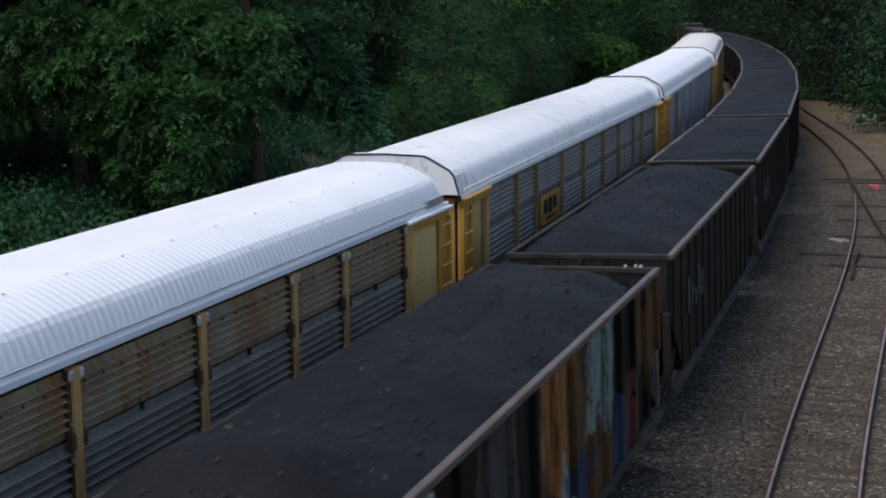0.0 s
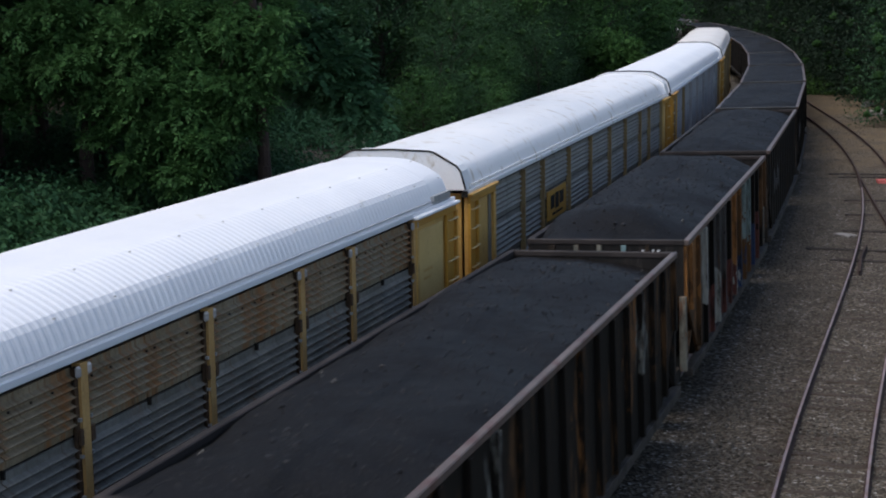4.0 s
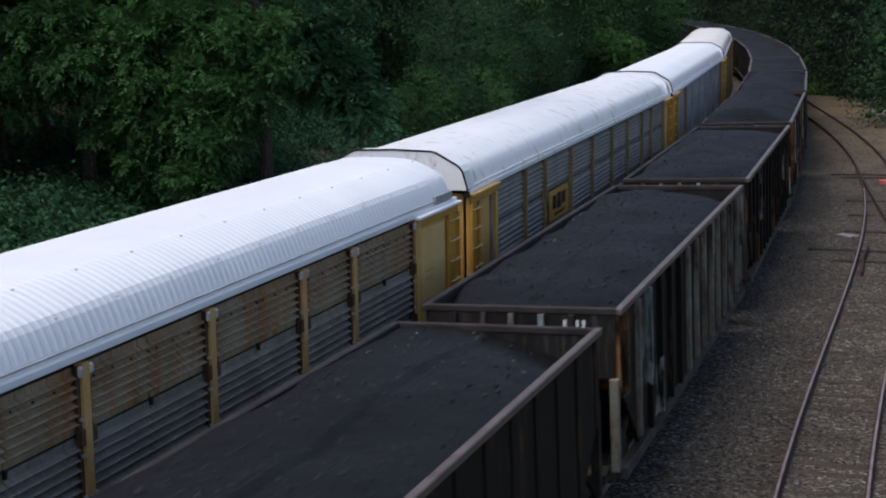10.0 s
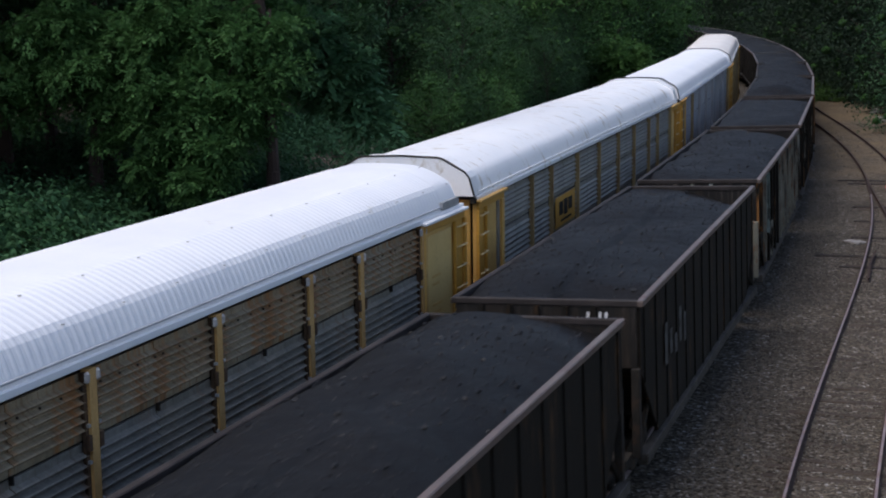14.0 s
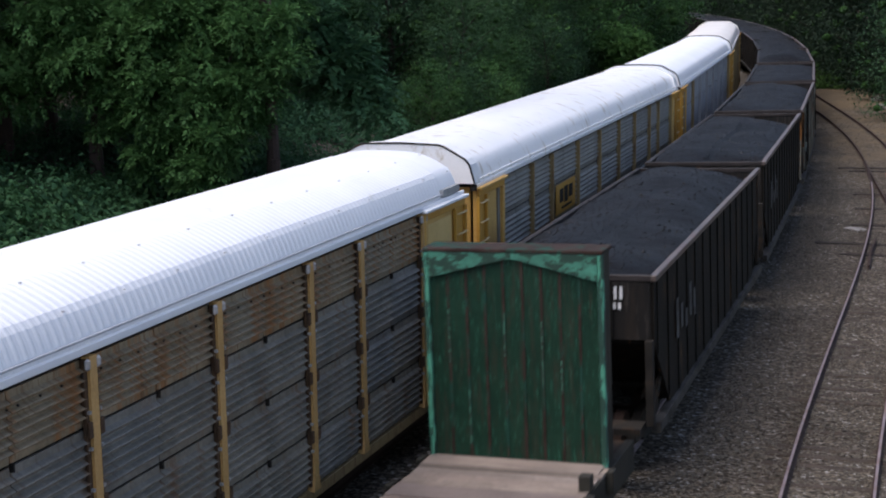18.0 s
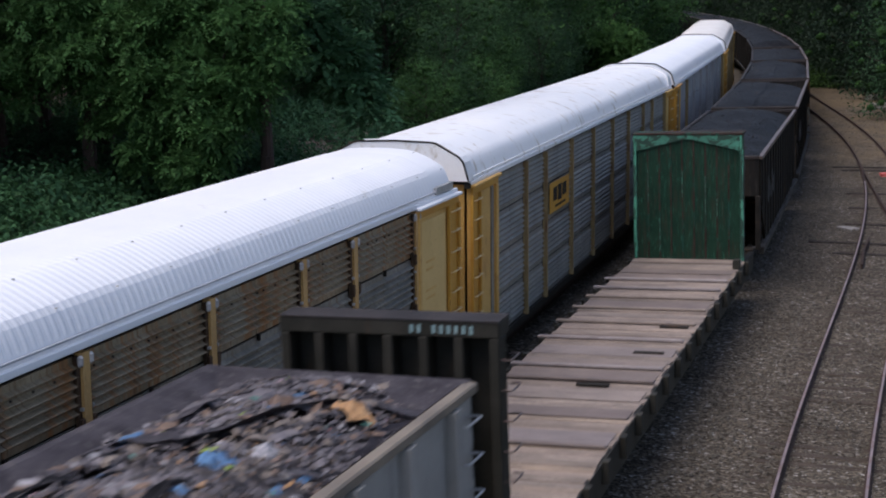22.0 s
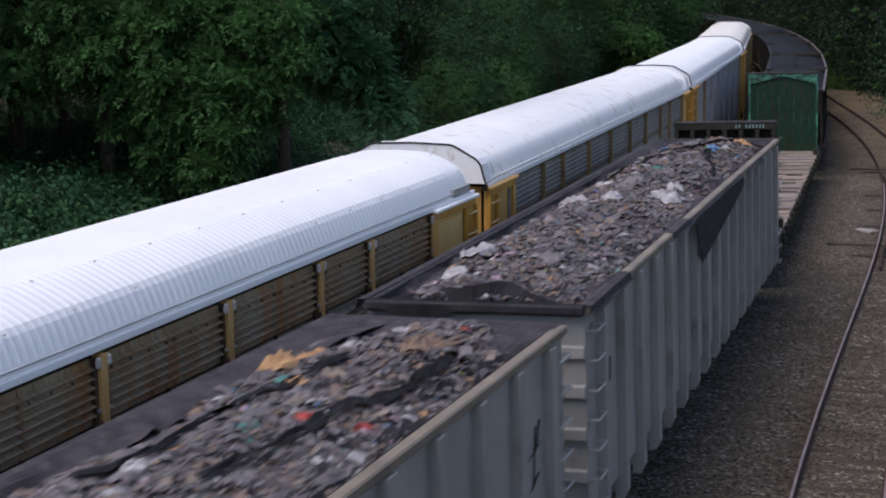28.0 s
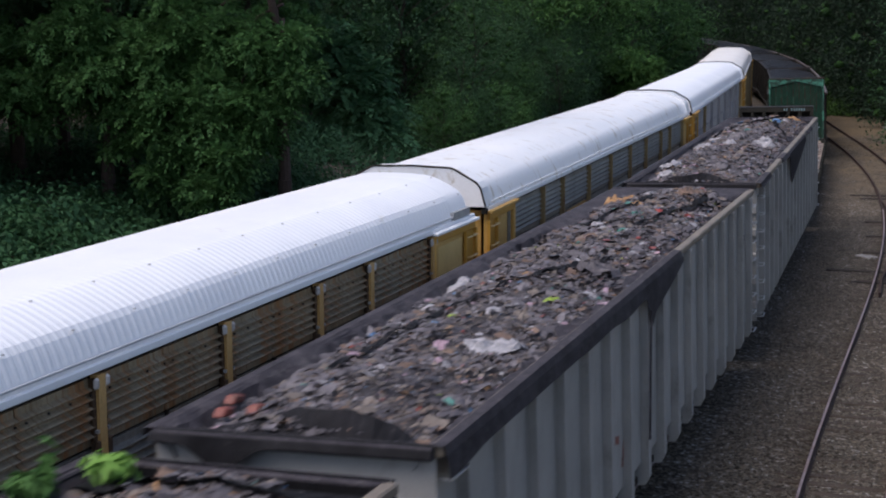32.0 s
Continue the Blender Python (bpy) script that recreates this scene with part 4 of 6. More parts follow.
def build_truck(parent, y):
    tr = part("truck", box(bmesh.new(), -0.95, 0.95, y - 0.2, y + 0.2, 0.35, 0.62), M_DARK, parent, "dark cast steel truck")
    bm = bmesh.new()
    for sx in (-1, 1):
        prism_x(bm, [(y - 1.15, 0.35), (y - 1.15, 0.58), (y - 0.4, 0.75), (y + 0.4, 0.75), (y + 1.15, 0.58), (y + 1.15, 0.35), (y + 0.5, 0.3), (y + 0.3, 0.18), (y - 0.3, 0.18), (y - 0.5, 0.3)],
                sx * 0.98 - 0.08, sx * 0.98 + 0.08)
    part("side_frame", bm, M_DARK, tr)
    for dy in (-0.87, 0.87):
        bm = tube(bmesh.new(), (-0.98, y + dy, 0.43), (0.98, y + dy, 0.43), 0.075, n=8)
        for sx in (-1, 1):
            tube(bm, (sx * 0.70, y + dy, 0.43), (sx * 0.83, y + dy, 0.43), 0.43, n=20)
            tube(bm, (sx * 0.66, y + dy, 0.43), (sx * 0.70, y + dy, 0.43), 0.455, n=20)
        part("wheelset", bm, M_RAIL_RUST, tr)
    return tr


def build_coupler(parent, y, out):
    bm = box(bmesh.new(), -0.09, 0.09, min(y, y + out * 0.5), max(y, y + out * 0.5), 0.76, 0.96)
    box(bm, -0.15, 0.15, min(y + out * 0.45, y + out * 0.66), max(y + out * 0.45, y + out * 0.66), 0.72, 1.0)
    part("coupler", bm, M_DARK, parent)


def build_rack(m, posts, pw, panel, roof, ribbed, yellow, label, sign=False, top_panel=None, plain=None, post_paint=M_POST_DULL):
    """A car carrier in its own space: y along the car from 0 to its length, x = 1.52 the side by the moving train."""
    car = thing("car_carrier", label, "rail car", "parked car carriers", m)
    y0, y1 = 0.53, RACK_LENGTH - 0.53
    top_panel = top_panel or panel
    if ribbed:
        roof_skin("roof", y0 + 1.1, y1 - 1.1, True, roof, car)
        for ya, yb in ((y0 + 0.3, y0 + 1.15), (y1 - 1.15, y1 - 0.25)):
            roof_skin("roof_end_sheet", ya, yb, False, roof, car, 0.004)
        for k in range(20):
            for x, z in ((0.84, 5.235), (1.4, 4.93)):
                part("bolt", blk(x - 0.015, x + 0.015, y0 + 1.6 + k * 1.33, y0 + 1.63 + k * 1.33, z - 0.01, z + 0.004), M_GAL, car)
    else:
        roof_skin("roof", y0 + 0.3, y1 - 0.3, False, roof, car)
    if ribbed:
        part("roof_end_wall", prism_y(bmesh.new(), [(x * 0.985, z - 0.02) for x, z in ROOF], y1 - 0.32, y1 - 0.27), roof, car, "white end wall under the roof")
        part("end_plate", blk(1.5, 1.575, y1 - 1.25, y1 - 0.3, 4.52, 4.66), M_GAL, car, "bare steel plate at the roof's end")
    # hoods at the ends
    for ya, yb in ((y0 - 0.2, y0 + 0.35),) if ribbed else ((y0 - 0.2, y0 + 0.35), (y1 - 0.35, y1 + 0.2)):
        ob = part("end_hood", prism_y(bmesh.new(), [(x * 1.012, z + 0.03) for x, z in HOOD], ya, yb), roof, car, "white end hood with black edging")
        edge = bmesh.new()
        yy = ya if ya < 5 else yb
        for (xa, za), (xb, zb) in zip(HOOD, HOOD[1:]):
            tube(edge, (xa * 1.02, yy, za + 0.045), (xb * 1.02, yy, zb + 0.045), 0.021, n=6)
        if ya < 5:
            part("edging", edge, M_DARK, ob)
        else:
            edge.free()
        part("gap_strip", blk(1.46, 1.56, ya + 0.04, yb - 0.04, 4.37, 4.47), M_DARK, ob)
    for sx in (1, -1):
        # on the ribbed car the fold's shade line is painted in grey
        part("eave_fold", blk(sx * 1.545 - 0.016, sx * 1.545 + 0.016, y0 + 0.3, y1 - 0.3, 4.56, 4.585), M_FOLD_SHADE if ribbed else roof, car, "fold above the eave")
        part("eave", blk(sx * 1.54 - 0.035, sx * 1.54 + 0.035, y0, y1, 4.4, 4.5, 0.012), roof, car, "white eave strip")
    # the far wall and both end walls
    part("far_wall", blk(-1.5, -1.44, y0, y1, 0.75, 4.42), panel, car)
    for y in (y0 + 0.06, y1 - 0.06):
        part("end_door", blk(-1.4, 1.4, y - 0.04, y + 0.04, 0.95, 4.42), yellow, car, "yellow end door")
    # posts and panels on the side that shows
    seams = [0.74, 1.62, 2.56, 3.5, 4.345]
    marks = sorted(posts)
    shared = {}
    for y in marks:
        bm = box(bmesh.new(), 1.47, 1.585, y - pw, y + pw, 0.95, 4.36)
        prism_x(bm, [(y - pw, 0.95), (y + pw, 0.95), (y + pw * 1.7, 0.72), (y - pw * 1.7, 0.72)], 1.47, 1.59)
        po = part("post", bm, post_paint if plain is None or y in plain else panel, car)
        if ribbed:
            for sy in (-1, 1):
                ye = y + sy * (pw + 0.035)
                part("flange", blk(1.5, 1.545, ye - 0.035, ye + 0.035, 0.8, 4.33), M_FLANGE, po, "rust-brown flange beside the post")
                for z in (1.62, 2.56, 3.5):
                    part("clamp", blk(1.55, 1.6, ye - 0.035, ye + 0.035 + 0.02 * (sy > 0), z - 0.11, z + 0.09, 0.012), M_FLANGE, po)
                    for dz in (-0.24, 0.2):
                        part("bolt", blk(1.548, 1.59, ye - 0.018, ye + 0.018, z + dz - 0.02, z + dz + 0.02), M_GAL, po)
                part("top_gusset", blk(1.545, 1.605, ye - 0.045, ye + 0.05, 4.2, 4.34, 0.025), M_GUSSET, po, "pale grey gusset under the eave")
    for ya, yb in zip(marks, marks[1:]):
        n = 2 if yb - ya > 2.4 else 1
        w = (yb - ya - 0.2) / n
        for i in range(n):
            for za, zb in zip(seams, seams[1:]):
                key = (round(w, 3), round(zb - za, 3), za > 3)
                pm = pose(1.475, ya + 0.1 + i * w + 0.01, za + 0.018)
                if key not in shared:
                    shared[key] = part("panel", corrugated(w - 0.02, zb - za - 0.036, 6 if ribbed or plain is None else 5, depth=0.075 if ribbed else 0.05 if plain is None else 0.012), top_panel if za > 3 else panel, car)
                    shared[key].matrix_basis = pm
                else:
                    again("panel", shared[key], pm, car)
            for k in range(4) if ribbed else ():
                part("rivet", blk(1.54, 1.562, ya + 0.2 + i * w + k * (w - 0.2) / 3, ya + 0.222 + i * w + k * (w - 0.2) / 3, 4.14, 4.165), M_DARK, car)
            if ribbed and n == 2 and i == 0:
                for z in seams[1:4]:
                    part("clip", blk(1.48, 1.535, ya + 0.1 + w - 0.014, ya + 0.1 + w + 0.014, z - 0.07, z + 0.03), M_DARK, car)
    # an added dark sheet for shade in panel gaps, the sill and the deck
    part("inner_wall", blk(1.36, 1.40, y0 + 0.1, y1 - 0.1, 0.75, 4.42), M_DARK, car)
    part("side_sill", blk(1.3, 1.52, y0, y1, 0.55, 0.735, 0.01), M_BROWN if not ribbed else M_POST_DULL, car, "rust-streaked side sill")
    part("underframe", blk(-1.2, 1.28, y0 + 0.3, y1 - 0.3, 0.6, 0.98), M_DARK, car)
    # end panels with their ladders
    for ya, yb, lad in ((y0, marks[0], y0 + 0.3), (marks[-1], y1, y1 - 0.3)):
        bm = blk(1.46, 1.54, ya + 0.02, yb - 0.1 if ya > 5 else yb, 0.78, 4.36, 0.01)
        ep = part("end_panel", bm, yellow, car, "flat yellow end panel")
        part("cap", blk(1.45, 1.67, ya - 0.03, yb + 0.03, 4.37, 4.43, 0.012), M_ROOF if ribbed and ya > 5 else yellow, ep, "pale cap strip")
        part("header", blk(1.54, 1.6, ya + 0.02, yb - 0.02, 4.22, 4.365, 0.012), M_YELLOW_BRIGHT, ep, "rust-edged orange header")
        part("jamb", blk(1.53, 1.61, ya + 0.02 if ya > 5 else yb - 0.18, ya + 0.16 if ya > 5 else yb - 0.02, 0.72, 4.22, 0.015), M_YELLOW, ep, "upright yellow jamb")
        for dy in (-0.3, 0.3):
            part("stile", blk(1.55, 1.62, lad + dy - 0.035, lad + dy + 0.035, 0.62, 4.22, 0.01), M_YELLOW_BRIGHT, ep)
        part("ladder_back", blk(1.541, 1.552, lad - 0.262, lad + 0.262, 0.8, 4.2), M_YELLOW_BRIGHT, ep, "orange-yellow sheet behind the ladder")
        for i in range(9):
            z = 0.9 + i * 0.4
            bm = bmesh.new()
            tube(bm, (1.65, lad - 0.27, z), (1.65, lad + 0.27, z), 0.016, n=6)
            for dy in (-0.27, 0.27):
                tube(bm, (1.56, lad + dy, z), (1.65, lad + dy, z), 0.014, n=6)
            part("rung", bm, M_RUNG, ep)
        if ya < 5:
            part("strip", blk(1.541, 1.57, yb - 0.5, yb - 0.32, 0.8, 4.2), M_PANEL, ep, "bare galvanised strip")
        else:
            part("hatch", blk(1.541, 1.556, ya + 0.24, lad - 0.42, 1.75, 4.12, 0.004), M_HATCH, ep, "pale yellow hatch plate")
            part("lower_plate", prism_x(bmesh.new(), [(ya + 0.24, 0.95), (lad - 0.42, 0.95), (lad - 0.42, 1.74), (ya + 0.24, 1.6)], 1.541, 1.553), M_YELLOW, ep)
            for za, wide in ((3.3, 0.5), (3.15, 0.42), (2.75, 0.55), (2.6, 0.5), (2.0, 0.6)):
                part("stencil_bar", blk(1.556, 1.56, ya + 0.5, ya + 0.5 + wide, za, za + 0.05), M_YELLOW, ep)
            part("brake_wheel", tube(tube(bmesh.new(), (1.6, ya + 0.75, 1.35), (1.63, ya + 0.75, 1.35), 0.16, n=14), (1.54, ya + 0.75, 1.35), (1.66, ya + 0.75, 1.35), 0.04, n=8), M_FLANGE, ep)
            part("bell_crank", blk(1.55, 1.68, ya + 0.9, ya + 1.05, 0.95, 1.3, 0.02), M_DARK, ep)
        bm = box(bmesh.new(), 1.5, 1.68, yb - 1.5, yb - 1.2, 1.15, 1.22)
        part("brake_step", bm, M_BROWN, ep)
    if sign:
        sg = part("sign_panel", blk(1.55, 1.565, 7.72, 9.95, 2.74, 3.5, 0.004), M_YELLOW_BRIGHT, car, "yellow emblem panel with dark shapes")
        for ya, yb, za, zb in ((8.1, 8.52, 3.02, 3.36), (8.62, 9.04, 2.98, 3.38), (9.14, 9.6, 3.04, 3.36), (8.3, 9.5, 2.84, 2.9)):
            part("shape", blk(1.566, 1.572, ya, yb, za, zb), M_DARK, sg)
    for y in (4.4, RACK_LENGTH - 4.4):
        build_truck(car, y)
    build_coupler(car, y0 + 0.1, -1)
    build_coupler(car, y1 - 0.1, 1)
    return car


def rack_pose(i):
    a, b = pt_a(RACK_S + (i - 1) * RACK_LENGTH), pt_a(RACK_S + i * RACK_LENGTH)
    return pose(a.x, a.y, 0, 0, 0, -math.degrees(math.atan2(b.x - a.x, b.y - a.y)))


POSTS_FAR = [2.6, 5.36, 7.39, 10.45, 13.36, 16.3, 19.0, 21.8, 23.65, 26.4]
build_rack(rack_pose(0), [RACK_LENGTH - 2.45 - d for d in (0.43, 3.4, 5.45, 8.47, 11.62, 14.75, 17.9, 21.0, 23.2)], 0.078, M_PANEL, M_ROOF, True, M_YELLOW,
           "car carrier with ribbed white roof and rust-streaked grey side panels", top_panel=M_PANEL_RUST, post_paint=M_POST_TAN)
build_rack(rack_pose(1), POSTS_FAR, 0.038, M_PANEL_BLUE, M_ROOF_STAINED, False, M_YELLOW, "car carrier with stained white roof and blue-grey side panels", sign=True)
build_rack(rack_pose(2), [2.5, 5.9, 9.2, 12.6, 16.0, 19.4, 22.8, 25.96], 0.07, M_PANEL_PALE, M_ROOF, False, M_YELLOW_BRIGHT, "car carrier with white roof and pale grey and rusty panels", plain=(2.5, 5.9, 25.96))
build_rack(rack_pose(3), POSTS_FAR, 0.06, M_PANEL_PALE, M_ROOF_CREAM, False, M_YELLOW_BRIGHT, "car carrier with cream-coloured roof on the bend")

# ---- the moving train ----
COAL_PITCH, COAL_BODY, COAL_W, COAL_TOP = 16.64, 15.3, 3.16, 3.58
MOVERS = []


def heap(name, width, length, top, seed, material, parent, crown, edge, rough, nx=36, ny=150, end_drop=0.55, spill=0.0, wild=0.1, lop=0.0):
    """A load heaped between the walls: its height over the rim, with a ragged hump along the middle."""
    bm = bmesh.new()
    rows = []
    for j in range(ny + 1):
        v = j / ny
        y = (v - 0.5) * length
        e = min(v, 1 - v) * length
        row = []
        for i in range(nx + 1):
            u = i / nx
            x = (u - 0.5) * width
            hump = 1 - abs(2 * u ** (1 - lop) - 1) ** 2.2
            endf = min(1.0, e / 2.2)
            endf = endf * endf * (3 - 2 * endf)
            low = spill if u < 0.5 else edge
            z = low + (crown - low) * hump * (0.75 + 0.25 * noise.noise((seed, y * 0.35, 0.3)))
            z += wild * noise.noise((x * 0.7 + seed * 7, y * 0.45, seed)) - end_drop * (1 - endf) * (1 + 3 * lop * (2 * u - 1))
            z += rough * noise.noise((x * 4 + seed, y * 4, 1.7)) + 0.018 * noise.noise((x * 1.7 + seed, y * 1.5, 2.2))
            row.append(bm.verts.new((x, y, top + z)))
        rows.append(row)
    for a, b in zip(rows, rows[1:]):
        for i in range(nx):
            bm.faces.new((a[i], a[i + 1], b[i + 1], b[i]))
    return part(name, bm, material, parent)


def stencil(parent, plane, rows, material):
    """Plain bars in place of stencilled marks: plane 'end' or 'side', each row (a0, a1, z0, z1, where)."""
    for a0, a1, z0, z1, w in rows:
        if plane == "end":
            part("stencil_bar", blk(a0, a1, w - 0.006, w, z0, z1), material, parent)
        else:
            part("stencil_bar", blk(w, w + 0.006, a0, a1, z0, z1), material, parent)


M_LUMP = surface("coal_lump", (0.0065, 0.0058, 0.0058), (0.016, 0.0145, 0.0145), 6.0, 0.42, fine_amt=0.4, island=True, bump=0.3, spec=0.5)


def build_coal_car(seed, paint, ribs, label, marks=(), crown=0.3, nrib=15, edge=-0.22, pale_ribs=(), drop=0.32):
    car = thing("coal_hopper", label, "rail car", "coal train")
    w, h, top = COAL_W / 2, COAL_BODY / 2, COAL_TOP
    for sx in (-1, 1):
        bm = prism_x(bmesh.new(), [(-h + 1.5, 0.98), (h - 1.5, 0.98), (h - 0.05, 2.35), (h - 0.05, top - 0.1), (-h + 0.05, top - 0.1), (-h + 0.05, 2.35)], sx * w, sx * (w - 0.06))
        # the left side has the same paint; black puts its shade into the colour
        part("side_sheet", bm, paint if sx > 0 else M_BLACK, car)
        # the sill's edge highlight is put into its grey
        part("side_sill", blk(sx * w - 0.09, sx * w + 0.09, -h + 0.02, h - 0.02, 0.82, 1.0, 0.01), M_SILL, car, "grey side sill lightened for its edge highlight")
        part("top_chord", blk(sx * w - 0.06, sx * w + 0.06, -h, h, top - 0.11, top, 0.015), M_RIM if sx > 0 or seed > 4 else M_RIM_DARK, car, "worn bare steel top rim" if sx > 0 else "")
        for i in range(nrib):
            y = -h + 0.32 + (COAL_BODY - 0.64) * i / (nrib - 1)
            foot = max(1.0, 2.4 - 0.945 * (h - abs(y) - 0.05))
            out = 0.09 if ribs else 0.028
            wide = 0.07 if ribs else 0.05
            bm = prism_x(bmesh.new(), [(y - wide, foot), (y + wide, foot), (y + wide, top - 0.12), (y - wide, top - 0.12)], sx * (w + 0.002), sx * (w + out))
            # left ribs likewise black for the shade on that side
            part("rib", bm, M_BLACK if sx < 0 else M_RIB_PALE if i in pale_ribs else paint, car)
    for sy in (-1, 1):
        ya, yb = (h - 0.1, h) if sy > 0 else (-h, -h + 0.1)
        part("end_chord", blk(-w, w, ya, yb, top - 0.11, top, 0.015), M_RIM_DARK if seed < 5 else M_LUMP, car)
        ye = sy * (h - 0.05)
        part("end_sheet", blk(-w + 0.06, w - 0.06, ye - 0.03, ye + 0.03, 2.45, top - 0.1), M_BLACK, car)
        for k, x in enumerate((-1.1, -0.62, -0.15, 0.34, 0.82)):
            part("end_rib", blk(x - 0.045, x + 0.045, sy * h - 0.04, sy * h + 0.04, 2.5, top - 0.115), (M_BLACK_RUSTY, M_RIB_PALE, M_RIB_PALE, M_TEAL, M_BLACK_RUSTY)[k] if ribs else paint, car)
        # sloping floor sheet, corner posts, open end with platform
        bm = bmesh.new()
        a = sy * (h - 0.08)
        b = sy * (h - 2.3)
        prism_x(bm, [(a, 2.45), (a, 2.38), (b, 1.1), (b, 1.17)], -w + 0.07, w - 0.07)
        part("slope_sheet", bm, paint, car)
        for x in (-w + 0.08, w - 0.08):
            part("corner_post", blk(x - 0.07, x + 0.07, sy * h - 0.07, sy * h + 0.06, 0.95, 2.45, 0.01), M_RIB_PALE if seed in (2, 4) else M_DARK, car)
            bm = bmesh.new()
            tube(bm, (x, sy * (h - 0.1), 1.05), (x, sy * (h - 1.4), 2.05), 0.05, n=6)
            part("end_brace", bm, paint, car)
        part("end_platform", blk(-1.4, 1.4, sy * h - 0.35 + 0.1 * sy, sy * h + 0.2 + 0.1 * sy, 0.88, 1.0), M_DARK, car)
        build_coupler(car, sy * (h - 0.02), sy)
        build_truck(car, sy * (h - 2.0))
    part("floor", blk(-w + 0.07, w - 0.07, -h + 2.3, h - 2.3, 1.0, 1.1), M_DARK, car)
    part("centre_sill", blk(-0.2, 0.2, -h, h, 0.62, 0.9), M_DARK, car)
    for y in (-3.2, 0.0, 3.2):
        bm = bmesh.new()
        for sx in (-1, 1):
            prism_x(bm, [(y - 1.1, 1.0), (y + 1.1, 1.0), (y + 0.45, 0.35), (y - 0.45, 0.35)], sx * 0.75 - 0.55, sx * 0.75 + 0.55)
        part("hopper_bay", bm, M_DARK, car)
    load = heap("coal_load", COAL_W - 0.14, COAL_BODY - 0.14, top, seed, M_COAL, car, crown, edge, 0.014, end_drop=drop, spill=(-0.06, 0.0, -0.1, -0.04, 0.05, 0.0, 0.0)[seed], wild=0.2 if seed == 4 else 0.15, lop=(0.16, 0.2, 0.1, 0.22, 0.2, 0.0, 0.0)[seed])
    for poly in load.data.polygons:
        poly.use_smooth = True
    # loose lumps lying on the coal
    rnd = random.Random(seed + 300)
    verts, faces = [], []
    spots = load.data.vertices
    for _ in range(2800):
        p = spots[rnd.randrange(len(spots))].co + Vector((rnd.uniform(-0.05, 0.05), rnd.uniform(-0.05, 0.05), 0.0))
        if abs(p.x) > w - 0.15 or abs(p.y) > h - 0.2:
            continue
        r = rnd.uniform(0.008, 0.022) * (rnd.uniform(1.5, 2.4) if rnd.random() < 0.09 else 1)
        k = len(verts)
        for dx, dy, dz in ((1, 0, 0), (0, 1, 0), (-1, 0, 0), (0, -1, 0), (0, 0, 1), (0, 0, -1)):
            verts.append(p + Vector((dx, dy, dz * 0.8)) * r * rnd.uniform(0.7, 1.4) + Vector((rnd.uniform(-0.3, 0.3) * r, rnd.uniform(-0.3, 0.3) * r, 0.2 * r)))
        faces += [(k + i, k + (i + 1) % 4, k + 4) for i in range(4)] + [(k + (i + 1) % 4, k + i, k + 5) for i in range(4)]
    mesh = bpy.data.meshes.new("loose_coal")
    mesh.from_pydata(verts, [], faces)
    mesh.materials.append(M_LUMP)
    lumps = new("loose_coal", mesh)
    lumps.parent = car
    lumps["kind"] = "stuff"
    stencil(car, "end", marks, M_WHITE)
    stencil(car, "side", [(-h + 2.1 + 0.5 * i, -h + 2.34 + 0.5 * i, 2.0 + 0.1 * (i % 2), 2.75 - 0.2 * (i % 3), w + 0.033) for i in range(5)] if not ribs else [], M_PATCH_GREY)
    return car


M_PATCH_GREY = surface("faded_lettering", (0.045, 0.045, 0.046), (0.1, 0.1, 0.101), 3.0, 0.7, fine_amt=0.5, stain=(0.014, 0.012, 0.01), stain_at=(0.5, 0.58), stain_scale=4.0, bump=0.05)
M_RED_PATCH = surface("red_spray_paint", (0.16, 0.03, 0.02), (0.24, 0.06, 0.04), 3.0, 0.6, fine_amt=0.3, stain=(0.05, 0.03, 0.02), bump=0.1)
M_TEAL = surface("faded_teal_paint", (0.16, 0.26, 0.27), (0.24, 0.34, 0.34), 3.0, 0.6, fine_amt=0.3, stain=RUST, stain_at=(0.52, 0.66), bump=0.1)


def end_marks(sx=0.7):
    h = -COAL_BODY / 2
    out = []
    for k, (a, b) in enumerate(((0, 0.05), (0.09, 0.14), (0.2, 0.25), (0.3, 0.35))):
        out.append((sx + a, sx + b, 3.16, 3.38, h + 0.0))
    for k in range(4):
        out.append((sx + 0.09 * k, sx + 0.09 * k + 0.05, 2.98, 3.1, h + 0.0))
    return out


ORANGE, RUSTY, PALE, TEALISH, BLACK, RED, BLUE = (0.3, 0.135, 0.045), (0.12, 0.062, 0.027), (0.32, 0.315, 0.275), (0.21, 0.265, 0.245), (0.0088, 0.0074, 0.0057), (0.11, 0.042, 0.034), (0.035, 0.052, 0.1)
W_PLAIN = weathered("streaked_black_paint", [(0.0, BLACK), (0.97, RUSTY)], [(0.0, BLACK), (0.2, (0.1, 0.095, 0.085)), (0.25, BLACK), (0.42, (0.08, 0.075, 0.07)), (0.46, BLACK)], wear=(0.57, 0.7))
W_PALE = weathered("worn_black_and_pale_paint", [(0.0, ORANGE), (0.05, BLACK), (0.13, TEALISH), (0.17, BLACK), (0.55, RUSTY), (0.58, BLACK), (0.66, PALE), (0.7, BLACK), (0.8, RUSTY), (0.86, BLACK), (0.95, PALE)],
                   [(0.0, BLACK), (0.2, PALE), (0.26, BLACK), (0.5, RUSTY), (0.7, BLACK)])
